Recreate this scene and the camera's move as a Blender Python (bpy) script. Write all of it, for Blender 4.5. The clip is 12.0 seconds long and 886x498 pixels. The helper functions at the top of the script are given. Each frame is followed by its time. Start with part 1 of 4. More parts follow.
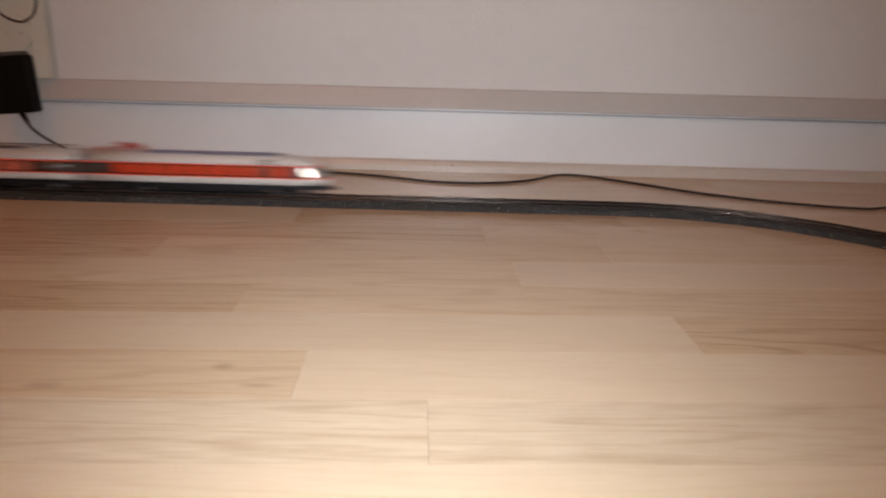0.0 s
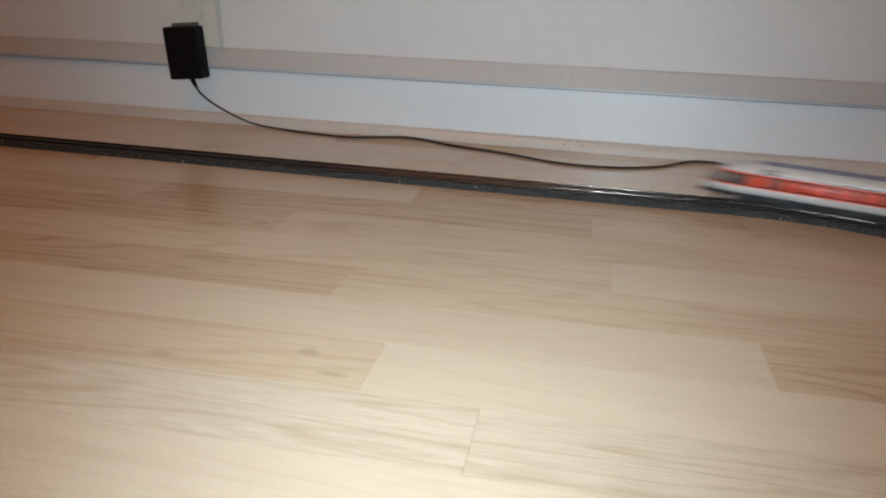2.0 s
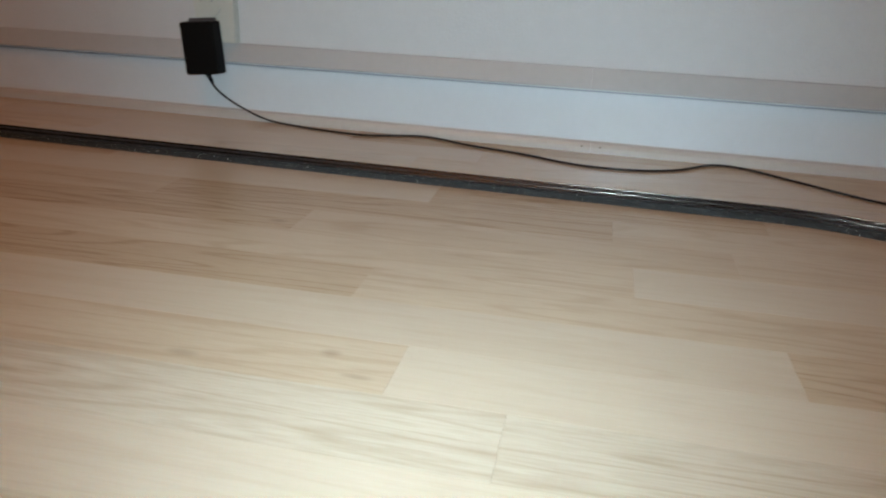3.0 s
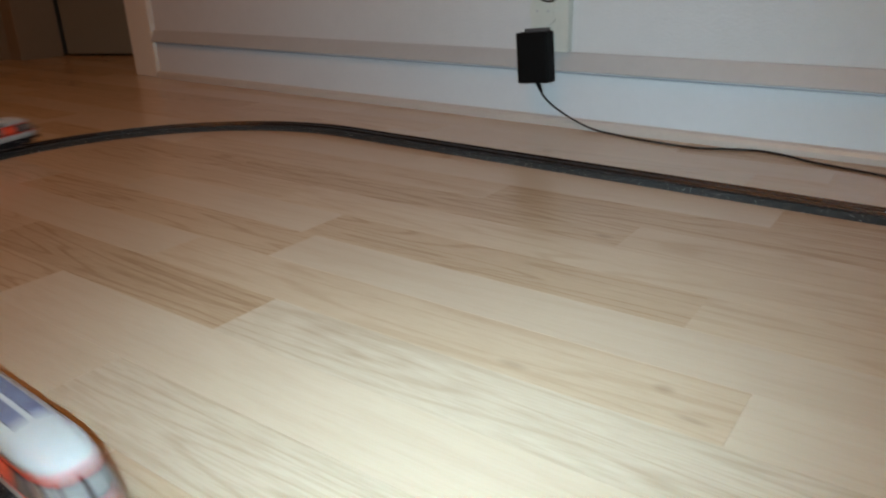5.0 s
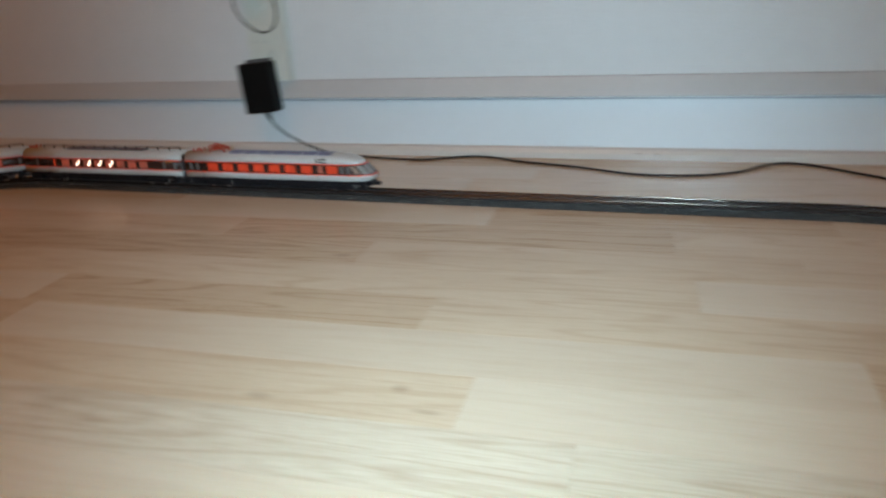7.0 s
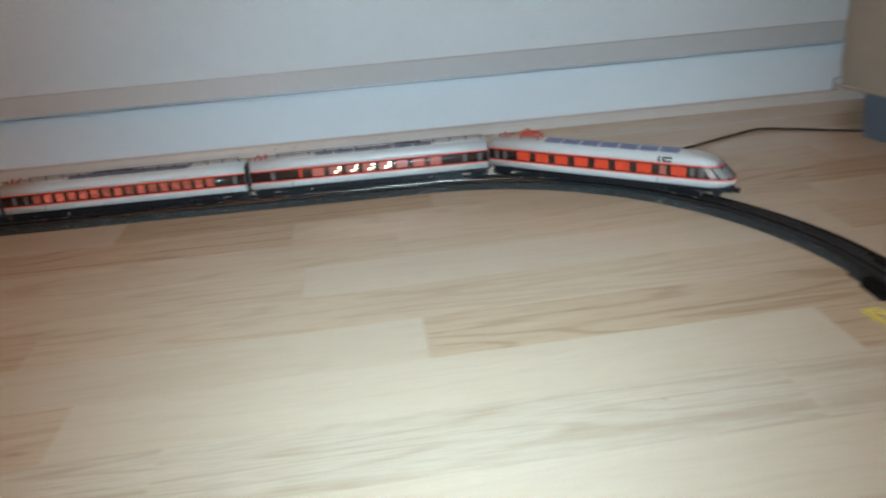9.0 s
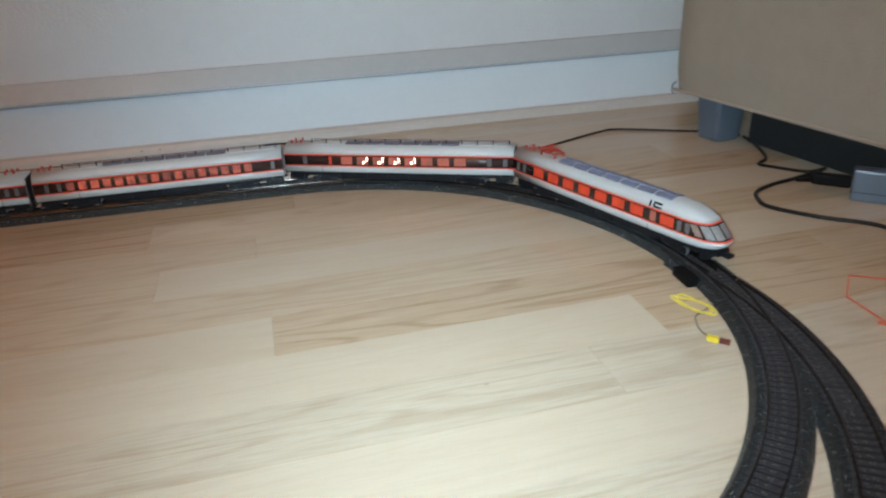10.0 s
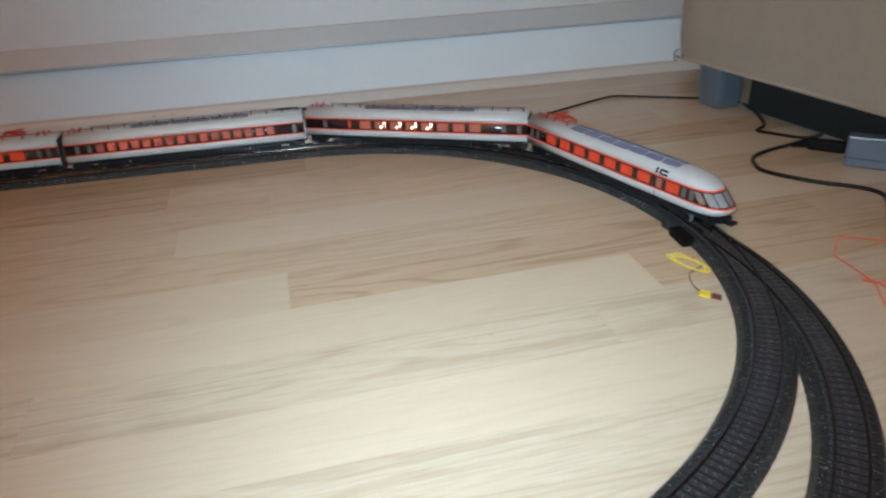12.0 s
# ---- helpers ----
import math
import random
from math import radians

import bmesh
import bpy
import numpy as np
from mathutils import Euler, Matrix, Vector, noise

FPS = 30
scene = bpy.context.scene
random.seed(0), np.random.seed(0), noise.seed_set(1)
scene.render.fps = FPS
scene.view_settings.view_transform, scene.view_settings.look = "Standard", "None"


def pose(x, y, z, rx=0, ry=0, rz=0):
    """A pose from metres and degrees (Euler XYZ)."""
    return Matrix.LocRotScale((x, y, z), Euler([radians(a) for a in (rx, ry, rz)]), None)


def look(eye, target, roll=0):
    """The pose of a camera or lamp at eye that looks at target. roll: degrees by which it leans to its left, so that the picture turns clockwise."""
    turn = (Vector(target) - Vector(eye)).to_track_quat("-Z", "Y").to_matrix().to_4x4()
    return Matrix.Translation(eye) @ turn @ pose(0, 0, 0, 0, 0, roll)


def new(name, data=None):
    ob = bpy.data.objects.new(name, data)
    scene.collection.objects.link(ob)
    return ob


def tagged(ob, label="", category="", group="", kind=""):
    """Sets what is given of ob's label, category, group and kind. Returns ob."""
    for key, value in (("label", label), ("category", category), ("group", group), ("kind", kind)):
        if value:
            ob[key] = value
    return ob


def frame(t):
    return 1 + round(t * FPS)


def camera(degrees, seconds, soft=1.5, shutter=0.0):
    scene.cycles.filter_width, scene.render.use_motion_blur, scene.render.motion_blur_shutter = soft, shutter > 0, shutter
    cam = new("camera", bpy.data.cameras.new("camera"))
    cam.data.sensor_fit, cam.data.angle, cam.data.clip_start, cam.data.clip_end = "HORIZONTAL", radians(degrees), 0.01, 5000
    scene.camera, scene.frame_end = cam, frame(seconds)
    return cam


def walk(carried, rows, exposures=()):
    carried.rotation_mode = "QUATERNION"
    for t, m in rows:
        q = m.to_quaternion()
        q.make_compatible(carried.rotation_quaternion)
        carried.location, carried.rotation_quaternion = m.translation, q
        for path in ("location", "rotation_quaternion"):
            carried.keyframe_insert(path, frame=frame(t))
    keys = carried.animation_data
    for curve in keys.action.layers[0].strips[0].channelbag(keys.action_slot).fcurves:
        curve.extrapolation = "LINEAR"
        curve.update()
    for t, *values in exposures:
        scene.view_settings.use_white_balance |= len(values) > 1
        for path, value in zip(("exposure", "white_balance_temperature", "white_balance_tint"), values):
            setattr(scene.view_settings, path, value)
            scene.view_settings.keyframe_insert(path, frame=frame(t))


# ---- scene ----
cam = camera(62.75, 12.0, soft=2.2, shutter=0.9)
PATH = [
    (0, look((-0.165, -0.499, 0.201), (-0.186, 1.414, -0.382), 1.4)),
    (0.5, pose(-0.1477, -0.4961, 0.2284, 71.44, -0.14, 5.96)),
    (1, pose(-0.1278, -0.4991, 0.2494, 70.20, -0.29, 10.06)),
    (1.5, pose(-0.1097, -0.4981, 0.2508, 68.85, -0.93, 13.14)),
    (2, pose(-0.1108, -0.4982, 0.2473, 68.62, -1.27, 14.36)),
    (2.5, pose(-0.1162, -0.4967, 0.2478, 68.46, -1.74, 14.61)),
    (3, pose(-0.1257, -0.4955, 0.2476, 68.45, -2.01, 15.09)),
    (3.3, pose(-0.1340, -0.4952, 0.2485, 68.10, -1.66, 17.86)),
    (3.5, pose(-0.1393, -0.4948, 0.2482, 67.86, -1.00, 20.38)),
    (3.7, pose(-0.1450, -0.4970, 0.2478, 67.62, -0.82, 23.90)),
    (5.3, pose(-0.1619, -0.4896, 0.2558, 68.73, 1.80, 38.77)),
    (5.5, pose(-0.1594, -0.4890, 0.2539, 69.32, 1.58, 37.69)),
    (6, pose(-0.1532, -0.4916, 0.2567, 69.17, 0.51, 29.23)),
    (6.5, pose(-0.1480, -0.4896, 0.2557, 69.53, 1.47, 26.19)),
    (7, pose(-0.1211, -0.4970, 0.2683, 69.06, 3.44, 18.40)),
    (7.5, pose(-0.0927, -0.4963, 0.2655, 69.06, 6.15, 11.24)),
    (7.7, pose(-0.0812, -0.4988, 0.2665, 68.72, 6.57, 8.55)),
    (9.3, pose(0.0211, -0.5342, 0.2953, 65.92, 4.07, -6.87)),
    (9.5, pose(0.0354, -0.5441, 0.2966, 66.10, 3.93, -8.52)),
    (10, pose(0.0484, -0.5551, 0.3033, 65.33, 2.75, -11.66)),
    (10.5, pose(0.0487, -0.5621, 0.3091, 65.11, 2.59, -12.52)),
    (11, pose(0.0341, -0.5702, 0.3011, 64.63, 3.22, -10.74)),
    (11.5, pose(0.0394, -0.5793, 0.3083, 63.31, 2.98, -9.66)),
    (12, pose(0.0387, -0.5852, 0.3086, 62.93, 2.60, -11.33)),
]
# the camera's own exposure and white balance: it starts warm and settles, and opens up towards the dark doorway
AUTO = [(0.0, 0.0, 8600, 34), (0.8, 0.05, 8200, 29), (1.6, 0.15, 7600, 22), (2.5, 0.16, 6800, 12), (3.5, 0.14, 6600, 10),
        (5.5, 0.26, 6450, 8), (7.0, 0.32, 6250, 7), (8.5, 0.32, 6200, 6), (9.5, 0.36, 6350, 8), (10.8, 0.36, 6450, 10), (12.0, 0.30, 6550, 12)]
walk(cam, PATH, AUTO)

# ---- light: a warm ceiling lamp in the room; the cool lamp carried beside the lens is built with the things ----
world = bpy.data.worlds.new("night")
world.use_nodes = True
world.node_tree.nodes["Background"].inputs[0].default_value = (1.0, 0.75, 0.5, 1)
world.node_tree.nodes["Background"].inputs[1].default_value = 0.012
scene.world = world
scene.view_settings.exposure = 0.0

bulb = bpy.data.lights.new("ceiling_lamp_light", "AREA")
bulb.shape, bulb.size, bulb.energy, bulb.color = "DISK", 1.2, 18.0, (1.0, 0.41, 0.11)
new("ceiling_lamp_light", bulb).matrix_world = pose(-0.9, -1.3, 2.40)


# ---- materials ----
def mat(name, color=(0.5, 0.5, 0.5), rough=0.5, metal=0.0, vary=0.0, scale=30.0, bump=0.0, bump_scale=200.0,
        emit=None, power=0.0, coat=0.0, random_tone=0.0, spec=0.5, coords="Object"):
    """A surface with tone changes at two scales and fine relief."""
    m = bpy.data.materials.new(name)
    m.use_nodes = True
    n, l = m.node_tree.nodes, m.node_tree.links
    b = n["Principled BSDF"]
    b.inputs["Base Color"].default_value = (*color, 1)
    b.inputs["Roughness"].default_value = rough
    b.inputs["Metallic"].default_value = metal
    b.inputs["Coat Weight"].default_value = coat
    b.inputs["Specular IOR Level"].default_value = spec
    tc = n.new("ShaderNodeTexCoord")
    if vary or random_tone:
        mix = n.new("ShaderNodeMix")
        mix.data_type, mix.blend_type = "RGBA", "MULTIPLY"
        mix.inputs[0].default_value = 1.0
        mix.inputs[6].default_value = (*color, 1)
        big, fine = n.new("ShaderNodeTexNoise"), n.new("ShaderNodeTexNoise")
        big.inputs["Scale"].default_value, fine.inputs["Scale"].default_value = scale, scale * 9
        big.inputs["Detail"].default_value = fine.inputs["Detail"].default_value = 4
        for x in (big, fine):
            l.new(tc.outputs[coords], x.inputs["Vector"])
        add = n.new("ShaderNodeMath")
        add.operation = "ADD"
        l.new(big.outputs["Fac"], add.inputs[0]), l.new(fine.outputs["Fac"], add.inputs[1])
        ramp = n.new("ShaderNodeMapRange")
        ramp.inputs[1].default_value, ramp.inputs[2].default_value = 0.6, 1.4
        ramp.inputs[3].default_value, ramp.inputs[4].default_value = 1 - vary, 1 + vary
        l.new(add.outputs[0], ramp.inputs[0])
        out = ramp.outputs[0]
        if random_tone:
            oi = n.new("ShaderNodeObjectInfo")
            r2 = n.new("ShaderNodeMapRange")
            r2.inputs[3].default_value, r2.inputs[4].default_value = 1 - random_tone, 1 + random_tone
            l.new(oi.outputs["Random"], r2.inputs[0])
            mu = n.new("ShaderNodeMath")
            mu.operation = "MULTIPLY"
            l.new(out, mu.inputs[0]), l.new(r2.outputs[0], mu.inputs[1])
            out = mu.outputs[0]
        comb = n.new("ShaderNodeCombineColor")
        for i in range(3):
            l.new(out, comb.inputs[i])
        l.new(comb.outputs[0], mix.inputs[7])
        l.new(mix.outputs[2], b.inputs["Base Color"])
    if bump:
        bn, bp = n.new("ShaderNodeTexNoise"), n.new("ShaderNodeBump")
        bn.inputs["Scale"].default_value, bn.inputs["Detail"].default_value = bump_scale, 3
        l.new(tc.outputs[coords], bn.inputs["Vector"])
        bp.inputs["Strength"].default_value, bp.inputs["Distance"].default_value = bump, 0.002
        l.new(bn.outputs["Fac"], bp.inputs["Height"])
        l.new(bp.outputs["Normal"], b.inputs["Normal"])
    if emit:
        b.inputs["Emission Color"].default_value = (*emit, 1)
        b.inputs["Emission Strength"].default_value = power
    return m


def wood(name, light, dark, ring=1.0, pores=0.3, figure=0.15, spread=0.06):
    """Lacquered oak: growth rings drawn out along the strip, fine pores, a tone of its own for each strip."""
    m = bpy.data.materials.new(name)
    m.use_nodes = True
    n, l = m.node_tree.nodes, m.node_tree.links
    b = n["Principled BSDF"]
    tc, oi = n.new("ShaderNodeTexCoord"), n.new("ShaderNodeObjectInfo")
    off = n.new("ShaderNodeVectorMath")
    off.operation = "MULTIPLY_ADD"
    rnd = n.new("ShaderNodeCombineXYZ")
    for i in range(3):
        l.new(oi.outputs["Random"], rnd.inputs[i])
    off.inputs[1].default_value = (37.0, 11.0, 5.0)
    l.new(rnd.outputs[0], off.inputs[0]), l.new(tc.outputs["Object"], off.inputs[2])

    def mapped(scale):
        mp = n.new("ShaderNodeMapping")
        mp.inputs["Scale"].default_value = scale
        l.new(off.outputs[0], mp.inputs["Vector"])
        return mp.outputs[0]

    warp = n.new("ShaderNodeTexNoise")
    warp.inputs["Scale"].default_value, warp.inputs["Detail"].default_value = 1.0, 2
    l.new(mapped((1.15, 17.0, 1.0)), warp.inputs["Vector"])
    rings = n.new("ShaderNodeMath")
    rings.operation = "MULTIPLY"
    rings.inputs[1].default_value = 100.0 * ring
    l.new(warp.outputs["Fac"], rings.inputs[0])
    saw = n.new("ShaderNodeMath")
    saw.operation = "SINE"
    l.new(rings.outputs[0], saw.inputs[0])
    ringr = n.new("ShaderNodeValToRGB")
    ringr.color_ramp.elements[0].position, ringr.color_ramp.elements[0].color = 0.0, (1, 1, 1, 1)
    ringr.color_ramp.elements[1].position, ringr.color_ramp.elements[1].color = 1.0, (0.05, 0.05, 0.05, 1)
    e = ringr.color_ramp.elements.new(0.62)
    e.color = (0.86, 0.86, 0.86, 1)
    l.new(saw.outputs[0], ringr.inputs[0])
    fibre = n.new("ShaderNodeTexNoise")
    fibre.inputs["Scale"].default_value, fibre.inputs["Detail"].default_value = 1.0, 5
    l.new(mapped((34.0, 560.0, 1.0)), fibre.inputs["Vector"])
    pore = n.new("ShaderNodeMapRange")
    pore.interpolation_type = "SMOOTHSTEP"
    pore.inputs[1].default_value, pore.inputs[2].default_value = 0.32, 0.62
    pore.inputs[3].default_value, pore.inputs[4].default_value = 0.24, 0.62
    l.new(fibre.outputs["Fac"], pore.inputs[0])
    cloud = n.new("ShaderNodeTexNoise")
    cloud.inputs["Scale"].default_value, cloud.inputs["Detail"].default_value = 1.0, 3
    l.new(mapped((5.0, 22.0, 1.0)), cloud.inputs["Vector"])

    def math(op, a, c):
        x = n.new("ShaderNodeMath")
        x.operation = op
        for i, v in enumerate((a, c)):
            if isinstance(v, (int, float)):
                x.inputs[i].default_value = v
            else:
                l.new(v, x.inputs[i])
        return x.outputs[0]

    value = math("ADD", math("MULTIPLY", ringr.outputs[0], figure), math("MULTIPLY", pore.outputs[0], pores))
    value = math("ADD", value, math("ADD", math("MULTIPLY", cloud.outputs["Fac"], 0.34), 0.19 - figure * 0.55))
    value = math("ADD", value, math("MULTIPLY", oi.outputs["Random"], spread * 2))
    geo = n.new("ShaderNodeNewGeometry")
    for kx, ky, ra, rb in FLAMES:
        vm, ln, fade = n.new("ShaderNodeVectorMath"), n.new("ShaderNodeVectorMath"), n.new("ShaderNodeMapRange")
        vm.operation, ln.operation = "MULTIPLY_ADD", "LENGTH"
        vm.inputs[1].default_value, vm.inputs[2].default_value = (1 / ra, 1 / rb, 0), (-kx / ra, -ky / rb, 0)
        l.new(geo.outputs["Position"], vm.inputs[0]), l.new(vm.outputs[0], ln.inputs[0])
        fade.interpolation_type = "SMOOTHSTEP"
        fade.inputs[1].default_value, fade.inputs[2].default_value = 0.15, 1.0
        fade.inputs[3].default_value, fade.inputs[4].default_value = 0.085, 0.0
        l.new(ln.outputs["Value"], fade.inputs[0])
        wave = math("SINE", math("ADD", math("MULTIPLY", ln.outputs["Value"], 22.0), math("MULTIPLY", warp.outputs["Fac"], 34.0)), 0.0)
        value = math("SUBTRACT", value, math("MULTIPLY", math("ADD", wave, 0.5), fade.outputs[0]))
    rng = n.new("ShaderNodeMapRange")
    rng.inputs[1].default_value, rng.inputs[2].default_value = 0.35, 0.85
    l.new(value, rng.inputs[0])
    mix = n.new("ShaderNodeMix")
    mix.data_type = "RGBA"
    mix.inputs[6].default_value, mix.inputs[7].default_value = (*dark, 1), (*light, 1)
    l.new(rng.outputs[0], mix.inputs[0])
    last = mix.outputs[2]
    for kx, ky, ra, rb in KNOTS:
        vm, ln, mr, mk = n.new("ShaderNodeVectorMath"), n.new("ShaderNodeVectorMath"), n.new("ShaderNodeMapRange"), n.new("ShaderNodeMix")
        vm.operation, ln.operation = "MULTIPLY_ADD", "LENGTH"
        vm.inputs[1].default_value = (1 / ra, 1 / rb, 0)
        vm.inputs[2].default_value = (-kx / ra, -ky / rb, 0)
        l.new(geo.outputs["Position"], vm.inputs[0]), l.new(vm.outputs[0], ln.inputs[0])
        mr.interpolation_type = "SMOOTHSTEP"
        mr.inputs[1].default_value, mr.inputs[2].default_value = 0.15, 1.0
        mr.inputs[3].default_value, mr.inputs[4].default_value = 0.36, 0.0
        l.new(ln.outputs["Value"], mr.inputs[0])
        mk.data_type = "RGBA"
        mk.inputs[7].default_value = (0.20, 0.135, 0.085, 1)
        l.new(mr.outputs[0], mk.inputs[0]), l.new(last, mk.inputs[6])
        last = mk.outputs[2]
    l.new(last, b.inputs["Base Color"])
    smear = n.new("ShaderNodeTexNoise")
    smear.inputs["Scale"].default_value = 6.0
    l.new(tc.outputs["Object"], smear.inputs["Vector"])
    rr = n.new("ShaderNodeMapRange")
    rr.inputs[3].default_value, rr.inputs[4].default_value = 0.15, 0.25
    l.new(smear.outputs["Fac"], rr.inputs[0])
    l.new(rr.outputs[0], b.inputs["Roughness"])
    bp = n.new("ShaderNodeBump")
    bp.inputs["Strength"].default_value, bp.inputs["Distance"].default_value = 0.12, 0.0006
    l.new(fibre.outputs["Fac"], bp.inputs["Height"])
    l.new(bp.outputs["Normal"], b.inputs["Normal"])
    return m


# flame-shaped figure and knots in the oak: place and radii
FLAMES = [(-0.215, -0.185, 0.190, 0.030), (-0.500, -0.172, 0.200, 0.034), (0.545, -0.050, 0.170, 0.028)]
KNOTS = [(-0.396, -0.128, 0.017, 0.006), (-0.302, -0.098, 0.010, 0.007), (-0.457, 0.130, 0.014, 0.008), (-0.275, -0.121, 0.016, 0.004), (0.151, -0.139, 0.003, 0.002)]
OAK_PALE = wood("oak_pale", (0.535, 0.432, 0.322), (0.460, 0.352, 0.250), 0.7, 0.26, 0.09)
OAK_MID = wood("oak_mid", (0.512, 0.394, 0.276), (0.395, 0.278, 0.178), 0.9, 0.36, 0.19)
OAK_DARK = wood("oak_dark", (0.470, 0.346, 0.230), (0.325, 0.218, 0.130), 1.0, 0.40, 0.26)
OAK_GREY = wood("oak_grey", (0.510, 0.413, 0.308), (0.385, 0.292, 0.203), 0.9, 0.48, 0.20)
SUBFLOOR = mat("joint_shadow", (0.10, 0.07, 0.045), 0.9, vary=0.2)
PLASTER = mat("painted_wallpaper", (0.52, 0.51, 0.50), 0.75, vary=0.03, scale=6, bump=0.5, bump_scale=210)
BOARD = mat("white_gloss_board", (0.58, 0.59, 0.60), 0.32, vary=0.02, scale=12, bump=0.05, bump_scale=60)
DUCT = mat("cable_duct_plastic", (0.40, 0.385, 0.37), 0.40, vary=0.04, scale=10)
# blue-grey of the shade line under the duct, painted on a strip
SHADE_LINE = mat("duct_shade_line", (0.30, 0.325, 0.355), 0.45, vary=0.05, scale=20)
SHOE = mat("shoe_moulding_paint", (0.46, 0.41, 0.36), 0.30, vary=0.05, scale=14)
CREAM = mat("cream_plastic", (0.51, 0.50, 0.44), 0.35, vary=0.04, scale=40)
BLACK = mat("black_plastic", (0.004, 0.004, 0.004), 0.6, vary=0.15, scale=60, bump=0.08, bump_scale=900, spec=0.08)
CABLE = mat("black_cable_rubber", (0.008, 0.0072, 0.0068), 0.45, vary=0.15, scale=60, spec=0.2)
DIODE = mat("white_diode", (0.8, 0.8, 0.8), 0.5, emit=(0.67, 0.94, 1.10), power=83000.0)
BALLAST = mat("grey_roadbed_plastic", (0.018, 0.0198, 0.0206), 0.45, vary=0.45, scale=160, bump=1.0, bump_scale=520, spec=0.2)
def specks(m, color, scale, cut):
    """Light mineral grains in a dark surface."""
    n, l = m.node_tree.nodes, m.node_tree.links
    b = n["Principled BSDF"]
    tc, vo, lt, mx = n.new("ShaderNodeTexCoord"), n.new("ShaderNodeTexVoronoi"), n.new("ShaderNodeMath"), n.new("ShaderNodeMix")
    vo.inputs["Scale"].default_value = scale
    l.new(tc.outputs["Object"], vo.inputs["Vector"])
    sp = n.new("ShaderNodeSeparateColor")
    l.new(vo.outputs["Color"], sp.inputs[0])
    lt.operation, lt.inputs[1].default_value = "GREATER_THAN", cut
    l.new(sp.outputs[0], lt.inputs[0])
    near = n.new("ShaderNodeMath")
    near.operation, near.inputs[1].default_value = "LESS_THAN", 0.34
    l.new(vo.outputs["Distance"], near.inputs[0])
    both = n.new("ShaderNodeMath")
    both.operation = "MULTIPLY"
    l.new(lt.outputs[0], both.inputs[0]), l.new(near.outputs[0], both.inputs[1])
    mx.data_type = "RGBA"
    l.new(both.outputs[0], mx.inputs[0])
    l.new(b.inputs["Base Color"].links[0].from_socket, mx.inputs[6])
    mx.inputs[7].default_value = (*color, 1)
    l.new(mx.outputs[2], b.inputs["Base Color"])


specks(BALLAST, (0.75, 0.78, 0.76), 1150, 0.93)
SLEEPER = mat("sleeper_plastic", (0.031, 0.0285, 0.030), 0.5, vary=0.25, scale=300, bump=0.2, bump_scale=900, random_tone=0.15, spec=0.2)
specks(SLEEPER, (0.40, 0.40, 0.42), 1300, 0.955)
RAIL = mat("browned_rail_steel", (0.065, 0.055, 0.049), 0.25, 0.9, vary=0.25, scale=90)
STUD = mat("contact_stud", (0.11, 0.09, 0.07), 0.4, 0.8, vary=0.2)
BRASS = mat("brass_screw", (0.55, 0.38, 0.12), 0.35, 0.9, vary=0.1)
CABGLASS = mat("cab_glass", (0.30, 0.22, 0.18), 0.25, 0.4, vary=0.35, scale=120)
WHITE = mat("train_white_paint", (0.40, 0.395, 0.38), 0.34, vary=0.03, scale=50, coat=0.05)
RED = mat("train_red_stripe", (0.62, 0.055, 0.025), 0.35, vary=0.05, scale=50)
BAND = mat("train_dark_band", (0.030, 0.016, 0.014), 0.22, vary=0.2, scale=80)
UNDER = mat("underframe_plastic", (0.006, 0.0068, 0.009), 0.45, vary=0.25, scale=150, spec=0.2)
ROOFGREY = mat("roof_vent_blue_grey", (0.13, 0.14, 0.21), 0.5, vary=0.15, scale=120)
ROOFDARK = mat("roof_panel_dark", (0.085, 0.075, 0.095), 0.5, vary=0.2, scale=120)
REDMETAL = mat("pantograph_red", (0.33, 0.030, 0.014), 0.45, vary=0.15, scale=200)
SEATGLASS = mat("grey_pane", (0.085, 0.08, 0.08), 0.12, vary=0.25, scale=200)
# grey base colour stands in for the reflection in the windscreen
WINDSCREEN_SHEEN = mat("windscreen_painted_sheen", (0.19, 0.18, 0.17), 0.22, 0.0, vary=0.35, scale=150, spec=0.08)
STEEL = mat("wheel_steel", (0.35, 0.34, 0.33), 0.28, 0.9, vary=0.15)
LAMP = mat("head_lamp", (0.9, 0.9, 0.85), 0.2, emit=(1.0, 0.93, 0.78), power=2.5)
TABLELAMP = mat("table_lamp_glow", (0.9, 0.8, 0.7), 0.3, emit=(1.0, 0.72, 0.50), power=7.0)
FABRIC = mat("beige_sofa_cover", (0.27, 0.213, 0.162), 0.85, vary=0.08, scale=5, bump=0.35, bump_scale=420)
PIPING = mat("beige_sofa_hem", (0.30, 0.237, 0.183), 0.85, vary=0.06, scale=20, bump=0.3, bump_scale=500)
# underside lining, also blackened to carry the shade under the sofa
LINING_AND_SHADE = mat("black_lining_and_shade", (0.007, 0.0065, 0.006), 0.95, vary=0.2)
FOOT = mat("blue_grey_plastic", (0.080, 0.095, 0.120), 0.42, vary=0.06, scale=25)
YELLOW = mat("yellow_wire", (0.58, 0.42, 0.022), 0.35, vary=0.08, scale=200)
BROWN = mat("brown_plug", (0.10, 0.022, 0.012), 0.35, vary=0.15, scale=200)
REDWIRE = mat("red_wire", (0.60, 0.085, 0.025), 0.38, vary=0.08, scale=200)
TRIM = mat("white_door_trim", (0.62, 0.56, 0.48), 0.4, vary=0.03, scale=10)
DOORGREY = mat("grey_door_paint", (0.16, 0.145, 0.115), 0.5, vary=0.04, scale=5)
